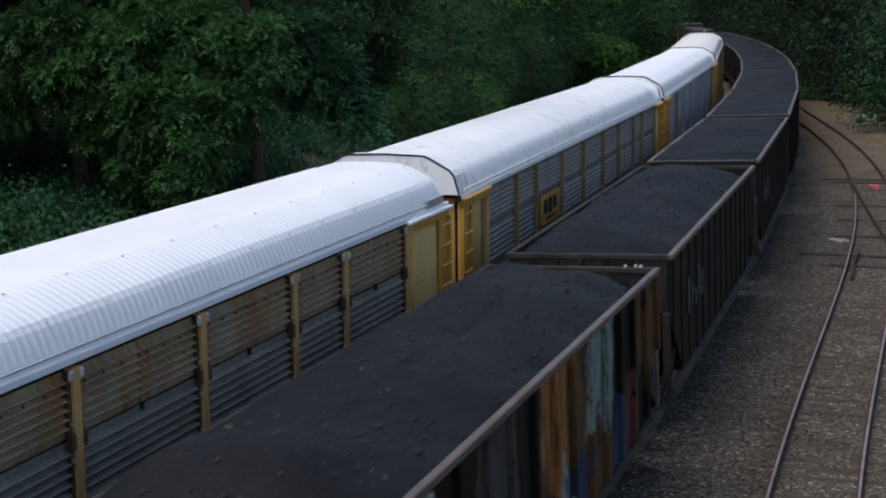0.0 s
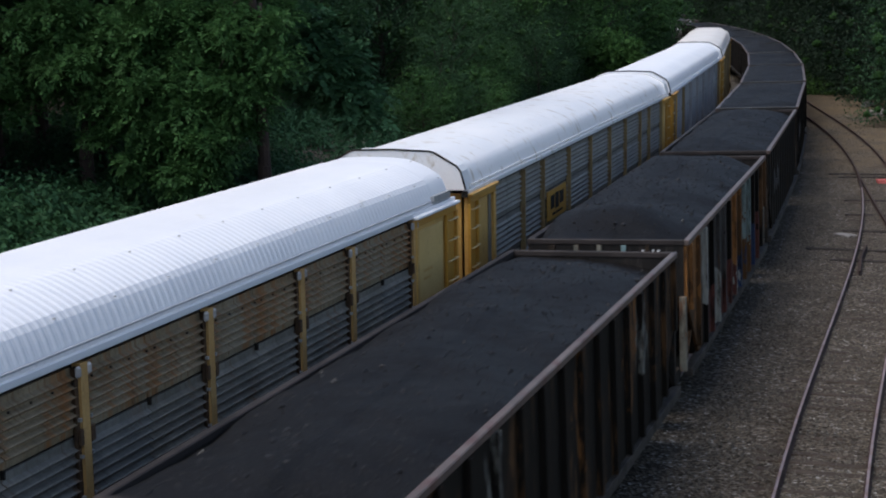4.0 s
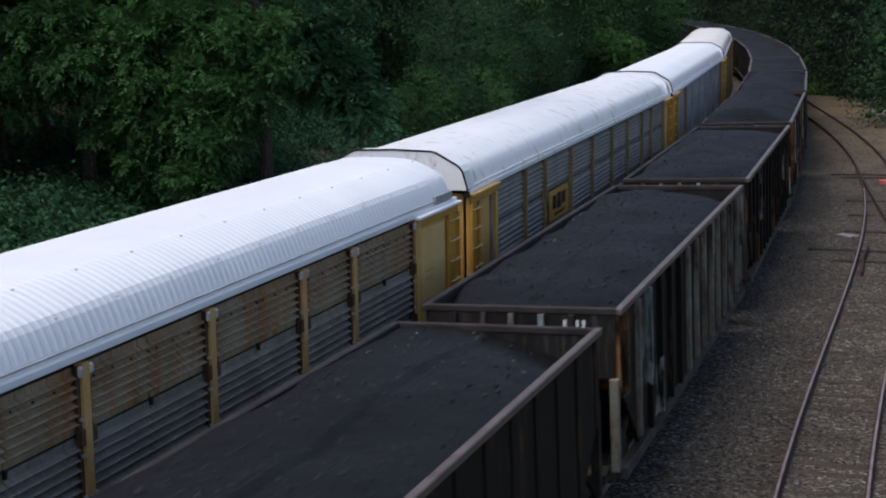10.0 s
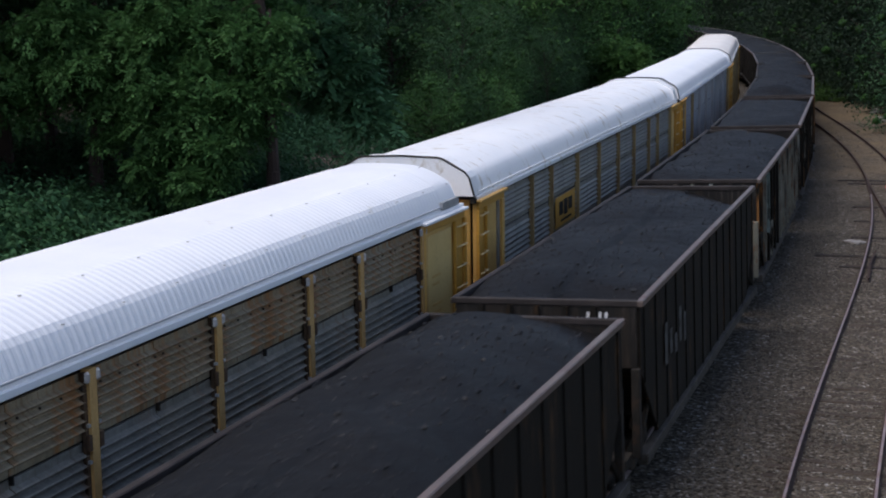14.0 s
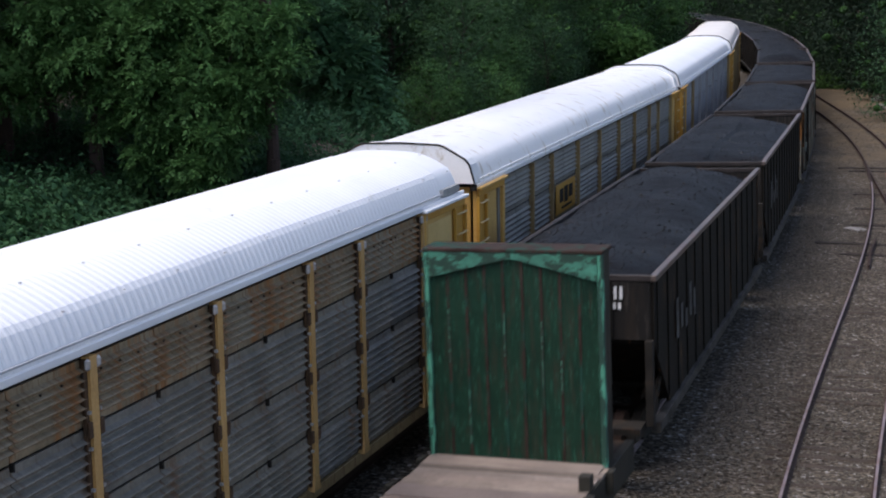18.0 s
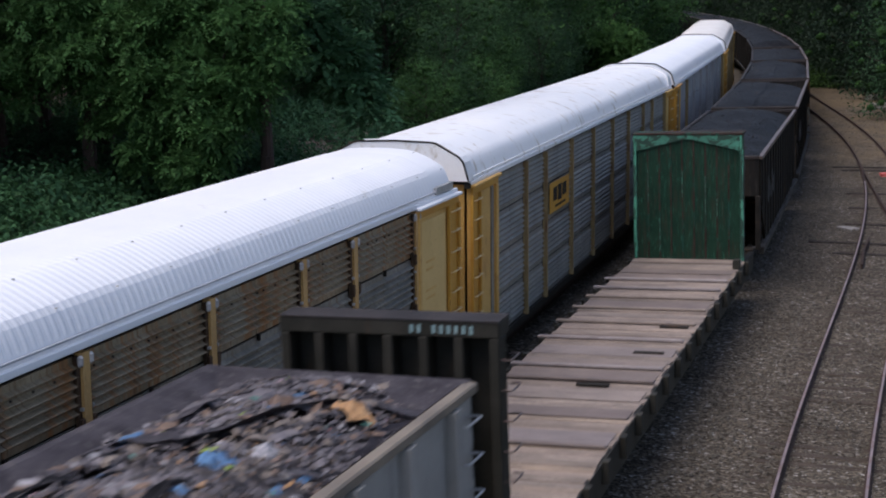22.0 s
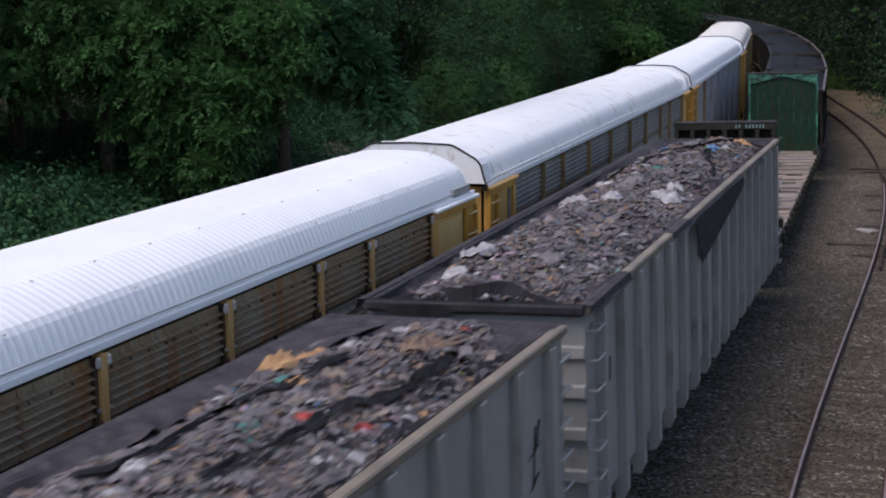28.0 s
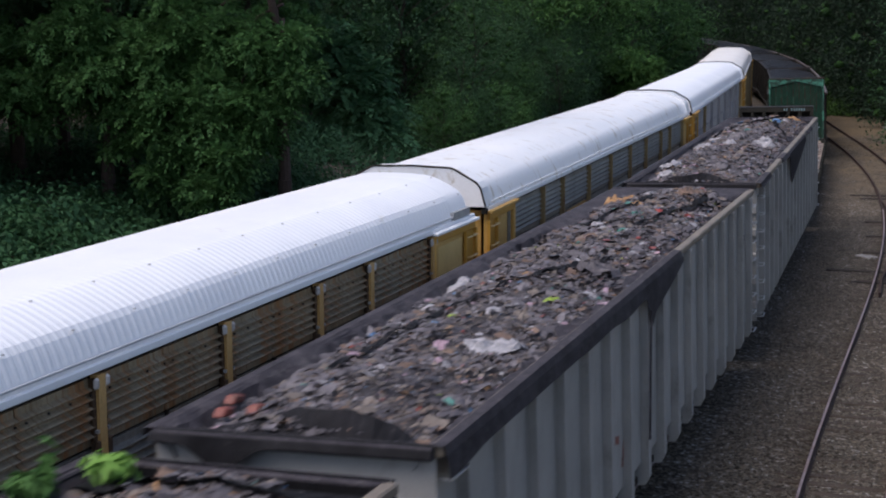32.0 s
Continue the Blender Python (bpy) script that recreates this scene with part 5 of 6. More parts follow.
W_RUST = weathered("rust_streaked_black_paint", [(0.0, RUSTY), (0.08, BLACK), (0.2, PALE), (0.24, RUSTY), (0.32, BLACK), (0.48, ORANGE), (0.52, BLACK), (0.7, ORANGE), (0.76, PALE), (0.82, RUSTY)],
                   [(0.0, RUSTY), (0.2, BLACK), (0.45, RUSTY), (0.6, BLACK)], wear=(0.49, 0.62))
W_SPRAYED = weathered("rusty_paint_with_old_spray_paint", [(0.0, ORANGE), (0.08, RUSTY), (0.12, PALE), (0.17, BLACK), (0.27, (0.07, 0.065, 0.06)), (0.36, BLACK), (0.46, ORANGE), (0.56, RUSTY), (0.63, TEALISH), (0.75, BLACK), (0.85, RUSTY)],
                      [(0.0, RUSTY), (0.12, BLACK), (0.2, RED), (0.26, PALE), (0.31, RED), (0.36, (0.16, 0.13, 0.13)), (0.42, RED), (0.5, PALE), (0.56, BLUE), (0.63, RUSTY), (0.72, BLUE), (0.78, RED), (0.84, BLACK)], split=2.05, wear=(0.36, 0.5))
coal_kinds = [
    build_coal_car(0, W_PLAIN, False, "black coal hopper with a heaped load of coal", marks=end_marks(), crown=0.3, edge=-0.16, drop=0.2),
    build_coal_car(1, W_PLAIN, False, "black coal hopper with faded white lettering, heaped with coal", marks=end_marks(), crown=0.14),
    build_coal_car(2, W_PALE, True, "rusty black ribbed coal hopper with pale worn ribs", marks=end_marks(), crown=0.16, pale_ribs=(1, 6, 7, 8, 9, 10, 11, 12, 13)),
    build_coal_car(3, W_RUST, True, "brown and black ribbed coal hopper streaked with rust", marks=end_marks(0.3), crown=0.14, edge=-0.14, drop=0.22),
    build_coal_car(4, W_SPRAYED, True, "coal hopper with rusty, white and blue painted ribs", marks=end_marks(), crown=0.36, edge=-0.08),
    build_coal_car(5, W_PLAIN, False, "black coal hopper filled with coal to its rim", crown=0.1, edge=-0.05, drop=0.1),
    build_coal_car(6, W_PLAIN, True, "black ribbed coal hopper filled with coal to its rim", crown=0.08, edge=-0.05, drop=0.1),
]
for i in range(14):
    car = coal_kinds[i] if i < 5 else copy_thing(coal_kinds[0], Matrix.Identity(4)) if i == 5 else coal_kinds[i - 1] if i < 8 else copy_thing(coal_kinds[5 + i % 2], Matrix.Identity(4))
    MOVERS.append((car, COAL_PITCH * i + COAL_BODY / 2, COAL_BODY / 2 - 2.0))


def build_flat():
    """A bulkhead flat car: its front bulkhead green inside, its rear one of dark steel; y = 0 in the middle."""
    car = thing("bulkhead_flat_car", "empty flat car with weathered plank deck between two bulkheads", "rail car")
    h = 12.4
    deck = 1.16
    face = h - 1.6
    rnd = random.Random(4)
    for sx in (-1, 1):
        part("side_sill", blk(sx * 1.42 - 0.07, sx * 1.42 + 0.07, -h, h, 0.62, deck - 0.03, 0.01), M_BROWN, car, "dark rusty side sill")
        for i in range(17):
            y = -h + 1.6 + i * (2 * h - 3.4) / 16
            part("stake_pocket", blk(min(sx * 1.49, sx * 1.6), max(sx * 1.49, sx * 1.6), y - 0.11, y + 0.11, 0.82, deck + 0.02, 0.012), M_BROWN, car)
    y = -h + 1.15
    n = 0
    while y < face - 0.05:
        d = rnd.uniform(0.24, 0.31)
        part("deck_plank", blk(-1.46 + rnd.uniform(-0.03, 0.03), 1.46 + rnd.uniform(-0.03, 0.03), y + 0.006, min(y + d, face) - 0.006, deck - 0.06, deck + rnd.uniform(-0.012, 0.012), 0.006), M_DECK, car)
        y += d
        n += 1
    y = -h + 2.0
    while y < face - 0.3:
        if rnd.random() < 0.75:
            part("cross_bar", blk(-1.62 - rnd.uniform(-0.05, 0.06), 1.42, y - 0.06, y + 0.06, deck + 0.014, deck + 0.075, 0.015), M_PLATE, car, "worn steel bar across the deck")
        if rnd.random() < 0.55:
            part("steel_plate", blk(-1.44, 1.4, y + 0.1, y + rnd.uniform(0.6, 0.9), deck + 0.014, deck + 0.022, 0.002), M_PLATE, car, "worn steel plate on the deck")
        y += rnd.uniform(0.85, 1.7)
    for x, y in ((0.35, -2.4), (1.0, 2.6), (0.9, 0.2)):
        part("broken_board", blk(x - 0.3, x + 0.3, y - 0.07, y + 0.07, deck + 0.012, deck + 0.05), M_DARK, car)
    part("centre_sill", blk(-0.3, 0.3, -h, h, 0.6, deck - 0.07), M_DARK, car)
    part("stake", blk(1.32, 1.5, face - 1.3, face - 1.1, deck, deck + 0.25, 0.01), M_BROWN, car)
    part("stake", blk(1.3, 1.48, -h + 2.2, -h + 2.42, deck, deck + 0.3, 0.01), M_BROWN, car)
    # green front bulkhead
    bh = part("front_bulkhead", blk(-1.4, 1.4, face + 0.05, face + 0.55, deck - 0.3, 4.5), M_BROWN, car, "green wooden bulkhead with peeling paint")
    for i in range(9):
        x0 = -1.36 + i * 0.3022
        part("board", blk(x0 + 0.006, x0 + 0.296, face + rnd.uniform(0.0, 0.012), face + 0.06, deck + 0.0, 4.4, 0.006), M_GREEN, bh)
    for i in (1, 2, 4, 6, 7):
        x0 = -1.36 + i * 0.3022
        z0 = rnd.uniform(1.2, 3.0)
        part("worn_strip", blk(x0 - 0.01, x0 + 0.01, face - 0.008, face + 0.02, z0, z0 + rnd.uniform(0.5, 1.1)), M_GREEN_WORN, bh)
    for i in range(1, 9):
        x0 = -1.36 + i * 0.3022
        part("seam", blk(x0 - 0.02, x0 + 0.02, face - 0.004, face + 0.02, deck + 0.02, 4.38), M_SEAM, bh)
    for sx in (-1, 1):
        part("stile", blk(sx * 1.4 - 0.045, sx * 1.4 + 0.045, face - 0.04, face + 0.06, deck - 0.3, 4.465, 0.012), M_STILE, bh, "dark green stile with peeling pale paint")
        bm = bmesh.new()
        prism_y(bm, [(sx * 1.35, 4.06), (sx * 1.35, 4.475), (sx * 0.004, 4.475), (sx * 0.004, 4.37), (sx * 0.12, 4.36)], face - 0.05, face + 0.05)
        part("brace_plate", bm, M_GREEN_WORN, bh, "pale green sloping brace plate")
    part("top_rail", blk(-1.45, 1.45, face - 0.06, face + 0.56, 4.47, 4.53, 0.012), M_SEAM, bh, "rusty top rail")
    # dark rear bulkhead, seen from outside
    rb = part("rear_bulkhead", blk(-1.36, 1.36, -h + 0.62, -h + 0.75, deck - 0.2, 4.4), M_BROWN, car, "dark brown steel bulkhead with upright ribs")
    part("top_beam", blk(-1.43, 1.43, -h + 0.3, -h + 0.78, 4.3, 4.5, 0.015), M_BROWN, rb)
    part("top_edge", blk(-1.43, 1.43, -h + 0.29, -h + 0.79, 4.5, 4.515), M_RIM_DARK, rb)
    for x in (-1.36, -0.91, -0.46, 0.0, 0.46, 0.91, 1.36):
        part("upright", blk(x - 0.06, x + 0.06, -h + 0.3, -h + 0.63, 0.9, 4.3, 0.012), M_BROWN, rb)
    stencil(rb, "end", [(0.3 + 0.095 * i, 0.345 + 0.095 * i, 4.35, 4.45, -h + 0.295) for i in (0, 1, 3, 4, 5, 6, 7, 8)], M_TEAL)
    part("end_deck", blk(-1.4, 1.4, -h, -h + 1.1, deck - 0.2, deck - 0.06), M_DARK, car)
    part("end_deck", blk(-1.4, 1.4, face + 0.56, h, deck - 0.2, deck - 0.06), M_DARK, car)
    for i in range(9):
        z = 1.0 + i * 0.38
        bm = tube(bmesh.new(), (1.56, -h + 0.34, z), (1.56, -h + 0.72, z), 0.013, n=5)
        for yy in (-h + 0.34, -h + 0.72):
            tube(bm, (1.44, yy, z), (1.56, yy, z), 0.012, n=5)
        part("rung", bm, M_RIM, rb)
    for sy in (-1, 1):
        build_coupler(car, sy * h, sy)
        build_truck(car, sy * (h - 2.2))
    return car


MOVERS.append((build_flat(), -13.8, 10.2))

TRASH_COLOURS = [("white_film", (0.29, 0.28, 0.295), (0.48, 0.462, 0.485)), ("grey_scrap", (0.12, 0.107, 0.118), (0.22, 0.198, 0.213)), ("brown_cardboard", (0.13, 0.08, 0.058), (0.25, 0.16, 0.112)),
                 ("dark_scrap", (0.06, 0.052, 0.06), (0.11, 0.096, 0.106)), ("tan_scrap", (0.15, 0.12, 0.1), (0.26, 0.212, 0.178)), ("blue_plastic", (0.05, 0.14, 0.3), (0.12, 0.26, 0.45)),
                 ("red_plastic", (0.42, 0.05, 0.04), (0.52, 0.1, 0.08)), ("lime_plastic", (0.3, 0.42, 0.05), (0.42, 0.55, 0.1)), ("pink_plastic", (0.42, 0.27, 0.33), (0.52, 0.37, 0.44)),
                 ("teal_plastic", (0.05, 0.2, 0.17), (0.1, 0.28, 0.24)), ("orange_cardboard", (0.36, 0.19, 0.08), (0.48, 0.28, 0.13))]
TRASH_MATS = [surface(n, a, b, 5.0, 0.65, fine=18.0, fine_amt=0.45, island=True, bump=0.3) for n, a, b in TRASH_COLOURS]
TRASH_SHARE = [1300, 11000, 2700, 10000, 3300, 160, 60, 40, 260, 90, 150]


def scraps(name, seed, count, width, length, top, material, parent, zf, big):
    """Crumpled scraps lying in the load: bent sheets and lumps."""
    rnd = random.Random(seed)
    verts, faces = [], []
    while len(verts) < 9 * count:
        x, y = rnd.uniform(-0.5, 0.5) * width, rnd.uniform(-0.5, 0.5) * length
        if noise.noise((x * 1.1 + seed * 3.1, y * 0.7, seed * 0.7)) + 0.6 * noise.noise((x * 3 + seed, y * 2.4, 4.0)) < rnd.uniform(-0.55, 0.35):
            continue
        q = rnd.uniform(0.009, 0.026) * (rnd.uniform(1.3, big) if rnd.random() < 0.13 else 1)
        tx, ty = rnd.uniform(-0.4, 0.4), rnd.uniform(-0.4, 0.4)
        sx, sy, sz = rnd.uniform(0.5, 1.7), rnd.uniform(0.6, 2.2), rnd.uniform(0.3, 1.1)
        a = rnd.uniform(0, 6.28)
        ca, sa = math.cos(a), math.sin(a)
        z0 = top + zf(x, y) + rnd.uniform(-0.015, 0.025)
        k = len(verts)
        for i in range(3):
            for j in range(3):
                u, v = i - 1, j - 1
                px, py = u * q * sx + rnd.uniform(-0.3, 0.3) * q, v * q * sy + rnd.uniform(-0.3, 0.3) * q
                pz = (1 - 0.5 * (u * u + v * v)) * q * sz + rnd.uniform(-0.3, 0.3) * q + tx * px + ty * py
                verts.append((x + ca * px - sa * py, y + sa * px + ca * py, z0 + pz))
        faces += [(k + i * 3 + j, k + i * 3 + j + 1, k + i * 3 + j + 4, k + i * 3 + j + 3) for i in range(2) for j in range(2)]
    mesh = bpy.data.meshes.new(name)
    mesh.from_pydata(verts, [], faces)
    mesh.polygons.foreach_set("use_smooth", [True] * len(faces))
    mesh.materials.append(material)
    ob = new(name, mesh)
    ob.parent = parent
    ob["kind"] = "stuff"
    return ob


GON_BODY, GON_W, GON_TOP = 22.45, 3.16, 4.2


# pieces in the load that stand out: across, along, size, colour
KEEPSAKES = {1: [(0.75, -0.67, 0.33, 0), (-0.24, -1.33, 0.24, 0), (-1.1, -1.0, 0.28, 0), (-1.0, 1.6, 0.17, 0), (-0.15, 0.7, 0.4, 1), (-1.1, -7.6, 0.34, 0), (-1.0, -9.0, 0.3, 0), (0.7, 0.6, 0.22, 0),
                 (-0.95, 8.27, 0.15, 5), (0.46, 7.5, 0.15, 5), (0.9, 9.6, 0.2, 10), (-0.1, 3.06, 0.17, 9), (-1.0, 5.8, 0.06, 7), (0.9, -7.5, 0.14, 8), (0.3, -8.2, 0.22, 1)],
             2: [(-1.15, 8.56, 0.3, 10), (-0.85, 8.9, 0.22, 10), (-0.31, 7.43, 0.15, 10), (0.5, 9.2, 0.26, 2), (0.6, 10.3, 0.08, 6), (0.42, 6.08, 0.1, 6), (0.08, 5.58, 0.09, 9), (-0.2, 10.2, 0.13, 0), (-0.48, 4.36, 0.14, 0),
                 (1.0, 6.2, 0.08, 6), (-1.1, 1.6, 0.09, 7), (0.76, -3.66, 0.09, 7), (0.8, -1.0, 0.4, 3), (0.79, -6.65, 0.26, 0), (0.13, -6.87, 0.1, 8), (-1.15, -2.15, 0.22, 0), (-1.15, -6.66, 0.08, 6)]}
# torn lengths of netting lying along the load: points across and along
TORN = {1: [[(-1.2, 2.2), (-1.15, 4.0), (-1.0, 5.6), (-0.95, 7.3)], [(1.1, 3.2), (0.95, 4.4), (0.6, 5.6), (0.45, 7.0)]],
        2: [[(0.75, 0.4), (0.4, -0.8), (-0.1, -2.6), (-0.5, -4.4), (-0.55, -6.4), (-0.6, -9.0)], [(0.95, 9.0), (0.6, 6.5), (0.35, 4.0)], [(-0.2, 8.6), (-0.6, 6.0), (-0.75, 3.6)]], 3: [[(0.3, 6.0), (-0.3, 2.0)]]}


def crumple(cx, cy, size, k, car, zf, rnd):
    """A crumpled sheet or bag half buried in the load."""
    bm = bmesh.new()
    rings, turn = 6, rnd.uniform(0, 6.28)
    long_by, seed = rnd.uniform(1.0, 1.9), rnd.uniform(0, 50)
    middle = bm.verts.new((cx, cy, GON_TOP + zf(cx, cy) + size * 0.35))
    last = None
    for i in range(1, rings + 1):
        row = []
        for j in range(16):
            a = 2 * math.pi * j / 16
            r = size * i / rings * (1 + 0.55 * noise.noise((math.cos(a) * 1.6 + seed, math.sin(a) * 1.6, i * 0.12)))
            u, v = r * math.cos(a), r * math.sin(a) * long_by
            x, y = cx + u * math.cos(turn) - v * math.sin(turn), cy + u * math.sin(turn) + v * math.cos(turn)
            x = max(-1.36, min(1.36, x))
            fold = abs(noise.noise((u * 9 / size * 0.25 + seed, v * 9 / size * 0.25, 1.3))) + 0.5 * abs(noise.noise((u * 22, v * 22, seed)))
            row.append(bm.verts.new((x, y, GON_TOP + zf(x, y) + size * (0.4 * (1 - (i / rings) ** 2) + 0.55 * fold - 0.12))))
        for j in range(16):
            if last is None:
                bm.faces.new((middle, row[j], row[(j + 1) % 16]))
            elif i < rings or rnd.random() < 0.6:
                bm.faces.new((last[j], row[j], row[(j + 1) % 16], last[(j + 1) % 16]))
        last = row
    part("plastic_film" if k not in (2, 10) else "cardboard", bm, TRASH_MATS[k], car, "crumpled piece of rubbish standing out of the load")


def build_gondola(seed, label, wisps=False):
    car = thing("trash_gondola", label, "rail car", "gondolas with rubbish")
    w, h, top = GON_W / 2, GON_BODY / 2, GON_TOP
    for sx in (-1, 1):
        part("side_sheet", blk(sx * w - 0.05 * (sx > 0), sx * w + 0.05 * (sx < 0), -h + 0.05, h - 0.05, 1.2, top - 0.1), M_GREY, car)
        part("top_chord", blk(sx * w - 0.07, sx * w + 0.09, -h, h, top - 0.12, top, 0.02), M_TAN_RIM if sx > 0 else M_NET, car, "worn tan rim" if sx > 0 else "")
        for i in range(17):
            y = -h + 0.75 + (GON_BODY - 1.5) * i / 16
            xo = sx * (w + 0.13)
            bm = bmesh.new()
            prism_y(bm, [(sx * (w + 0.001), top - 0.13), (sx * (w + 0.13), top - 0.13), (sx * (w + 0.13), 0.96), (sx * (w + 0.06), 0.82), (sx * (w - 0.2), 0.82), (sx * (w - 0.2), 1.0), (sx * (w + 0.001), 1.22)], y - 0.1, y + 0.1)
            part("rib", bm, M_GREY, car)
    for sy in (-1, 1):
        ye = sy * (h - 0.03)
        part("end_sheet", blk(-w, w, ye - 0.03, ye + 0.03, 0.8, top - 0.1), M_GREY, car)
        part("end_chord", blk(-w, w, sy * h - 0.1, sy * h + 0.1, top - 0.14, top, 0.02), M_NET, car)
        for z in (1.2, 1.8, 2.4, 3.0, 3.55):
            part("end_rib", blk(-w, w, sy * h - 0.02 - 0.04 * (sy < 0), sy * h + 0.02 + 0.02 * (sy > 0), z - 0.09, z + 0.09, 0.015), M_GREY, car)
        part("end_platform", blk(-1.3, 1.3, sy * h - 0.2, sy * h + 0.2, 0.85, 0.95), M_DARK, car)
        for i in range(8):
            z = 0.9 + i * 0.42
            ya = sy * (h - 0.32)
            bm = tube(bmesh.new(), (w + 0.15, ya - 0.23, z), (w + 0.15, ya + 0.23, z), 0.016, n=5)
            for yy in (ya - 0.23, ya + 0.23):
                tube(bm, (w, yy, z), (w + 0.15, yy, z), 0.014, n=5)
            part("rung", bm, M_GAL, car)
        build_coupler(car, sy * (h - 0.02), sy)
        build_truck(car, sy * (h - 2.4))
    part("floor", blk(-w + 0.06, w - 0.06, -h + 0.1, h - 0.1, 0.85, 0.95), M_DARK, car)

    def zf(x, y):
        e = min(h - abs(y), 1.5) / 1.5
        return -0.26 + 0.32 * (1 - (2 * x / GON_W) ** 2) + 0.1 * noise.noise((x * 0.9 + seed, y * 0.6, seed)) + 0.06 * noise.noise((x * 3.1 + seed, y * 2.3, 1.0)) + 0.03 * noise.noise((x * 8.0 + seed, y * 6.5, 2.0)) + 0.12 * e - 0.09

    heap("load_bed", GON_W - 0.1, GON_BODY - 0.1, top, seed + 20, M_LOAD, car, 0.0, -0.42, 0.06, nx=24, ny=140, end_drop=0.25, spill=-0.44)
    for k, (mat, n) in enumerate(zip(TRASH_MATS, TRASH_SHARE)):
        scraps("rubbish", seed * 17 + k, n, GON_W - 0.18, GON_BODY - 0.6, top, mat, car, zf, 3.0)
    rnd = random.Random(seed + 50)
    for _ in range(36):
        crumple(rnd.uniform(-1.15, 1.15), rnd.uniform(-h + 1, h - 1), rnd.uniform(0.06, 0.16), rnd.choice((0, 1, 1, 1, 2, 3, 4)), car, zf, rnd)
    for x, y, size, k in KEEPSAKES.get(seed, ()):
        crumple(x, y, size, k, car, zf, rnd)
    # black netting hung over the rims, with its ropes
    rnd = random.Random(seed)
    for sx in (-1, 1):
        bm = bmesh.new()
        rows = []
        for i in range(90):
            y = -h - 0.04 + (GON_BODY + 0.08) * i / 89
            d = h - y
            start, stop = (7.0, 13.8) if seed == 1 else (9.4, 12.4)
            flap = max(0.0, min(1.0, (d - start) / (stop - start))) if d < stop else max(0.0, 1 - (d - stop) / 0.35)
            hang = 0.1 + 0.1 * max(0, noise.noise((y * 0.5, seed, sx))) + ((0.92 if seed == 1 else 0.55) * flap ** 0.8 + (0.16 if seed == 2 and y < -1.0 else 0.0) if sx > 0 else 0)
            inn = (0.24 if sx > 0 else 0.3 if seed > 2 else 0.28 + 0.55 * max(0.0, min(1.0, (y - 4.0) / 5.0))) + 0.2 * noise.noise((y * 0.7, seed + 3, sx)) + 0.12 * noise.noise((y * 2.6, seed + 5, sx))
            bare = sx > 0 and flap < 0.05 and y > (1.2 if seed == 2 else -h + 2.6) and (seed > 1 or d < 4 or noise.noise((y * 0.33, seed + 8.5, 0.5)) < -0.1)
            split = seed == 1 and sx > 0 and y > -3.3
            c = [(w - inn, zf(w - inn, y) + (0.06 if sx > 0 else -0.01 + 0.05 * noise.noise((y * 3.1, seed, 2.0)))), (w - inn * 0.5, (-0.12 if sx > 0 or seed != 2 else -0.05) + 0.04 * rnd.random()), (w - 0.085, -0.03) if split else (w - 0.02, 0.02), (w + 0.1, -0.03) if split else (w + 0.11, 0.015),
                 (w + 0.14, -min(0.08, hang)), (w + 0.165, -hang)] if not bare else [
                (w - inn, zf(w - inn, y) + 0.06), (w - inn * 0.6, -0.2), (w - 0.12, -0.12), (w - 0.085, -0.04), (w - 0.08, -0.02), (w - 0.078, -0.01)]
            rows.append([bm.verts.new((sx * x, y, top + z)) for x, z in c])
        for a, b in zip(rows, rows[1:]):
            for i in range(5):
                if seed == 1 and sx > 0 and a[0].co.y > -3.2 and i == 2:
                    continue
                bm.faces.new((a[i], a[i + 1], b[i + 1], b[i]))
        bmesh.ops.solidify(bm, geom=list(bm.faces), thickness=0.012)
        part("netting", bm, M_NET, car, "black netting folded over the rim")
    for sy in (-1, 1):
        bm = bmesh.new()
        rows = []
        for i in range(30):
            x = -w + GON_W * i / 29
            spread = seed < 3 and sy > 0
            far_in = (1.3 if spread else 0.85 if sy > 0 else 0.55) + (1.9 * max(0.0, min(1.0, (0.7 - x) / 0.8)) if seed == 1 and sy > 0 else 0)
            c = [(h - far_in - 0.35 * noise.noise((x * 1.7, seed, sy)), zf(x, h - far_in) + ((0.01 if seed == 2 else 0.09) if spread else 0.1)), (h - 0.75, (-0.035 if seed == 2 else -0.13) + 0.03 * noise.noise((x * 2.1, 5, seed))) if spread else (h - 0.2, -0.1), (h, 0.02), (h + 0.12, -0.02), (h + 0.16, -0.16 - 0.4 * max(0, noise.noise((x * 0.9, 3, seed))) if sy > 0 else -0.09 - 0.3 * math.exp(-((x + 0.75) / 0.3) ** 2))]
            rows.append([bm.verts.new((x, sy * yy, top + z)) for yy, z in c])
        for a, b in zip(rows, rows[1:]):
            for i in range(4):
                bm.faces.new((a[i], a[i + 1], b[i + 1], b[i]))
        bmesh.ops.solidify(bm, geom=list(bm.faces), thickness=0.012)
        part("netting", bm, M_NET if seed < 3 and sy > 0 else M_NET_BLACK, car, "black netting folded over the rim")
    for run in TORN[seed]:
        bm = bmesh.new()
        rows = []
        for (xa, ya), (xb, yb) in zip(run, run[1:]):
            for i in range(14):
                f = i / 14
                x, y = xa + (xb - xa) * f + 0.1 * noise.noise((ya + f * 3, seed, 0.4)), ya + (yb - ya) * f
                wide = 0.04 + 0.12 * abs(noise.noise((y * 0.9, seed, 7.0)))
                rows.append([bm.verts.new((x + c * wide, y, top + zf(x + c * wide, y) + 0.07 + 0.05 * noise.noise((c * 2, y * 3, seed)))) for c in (-1, -0.3, 0.4, 1)])
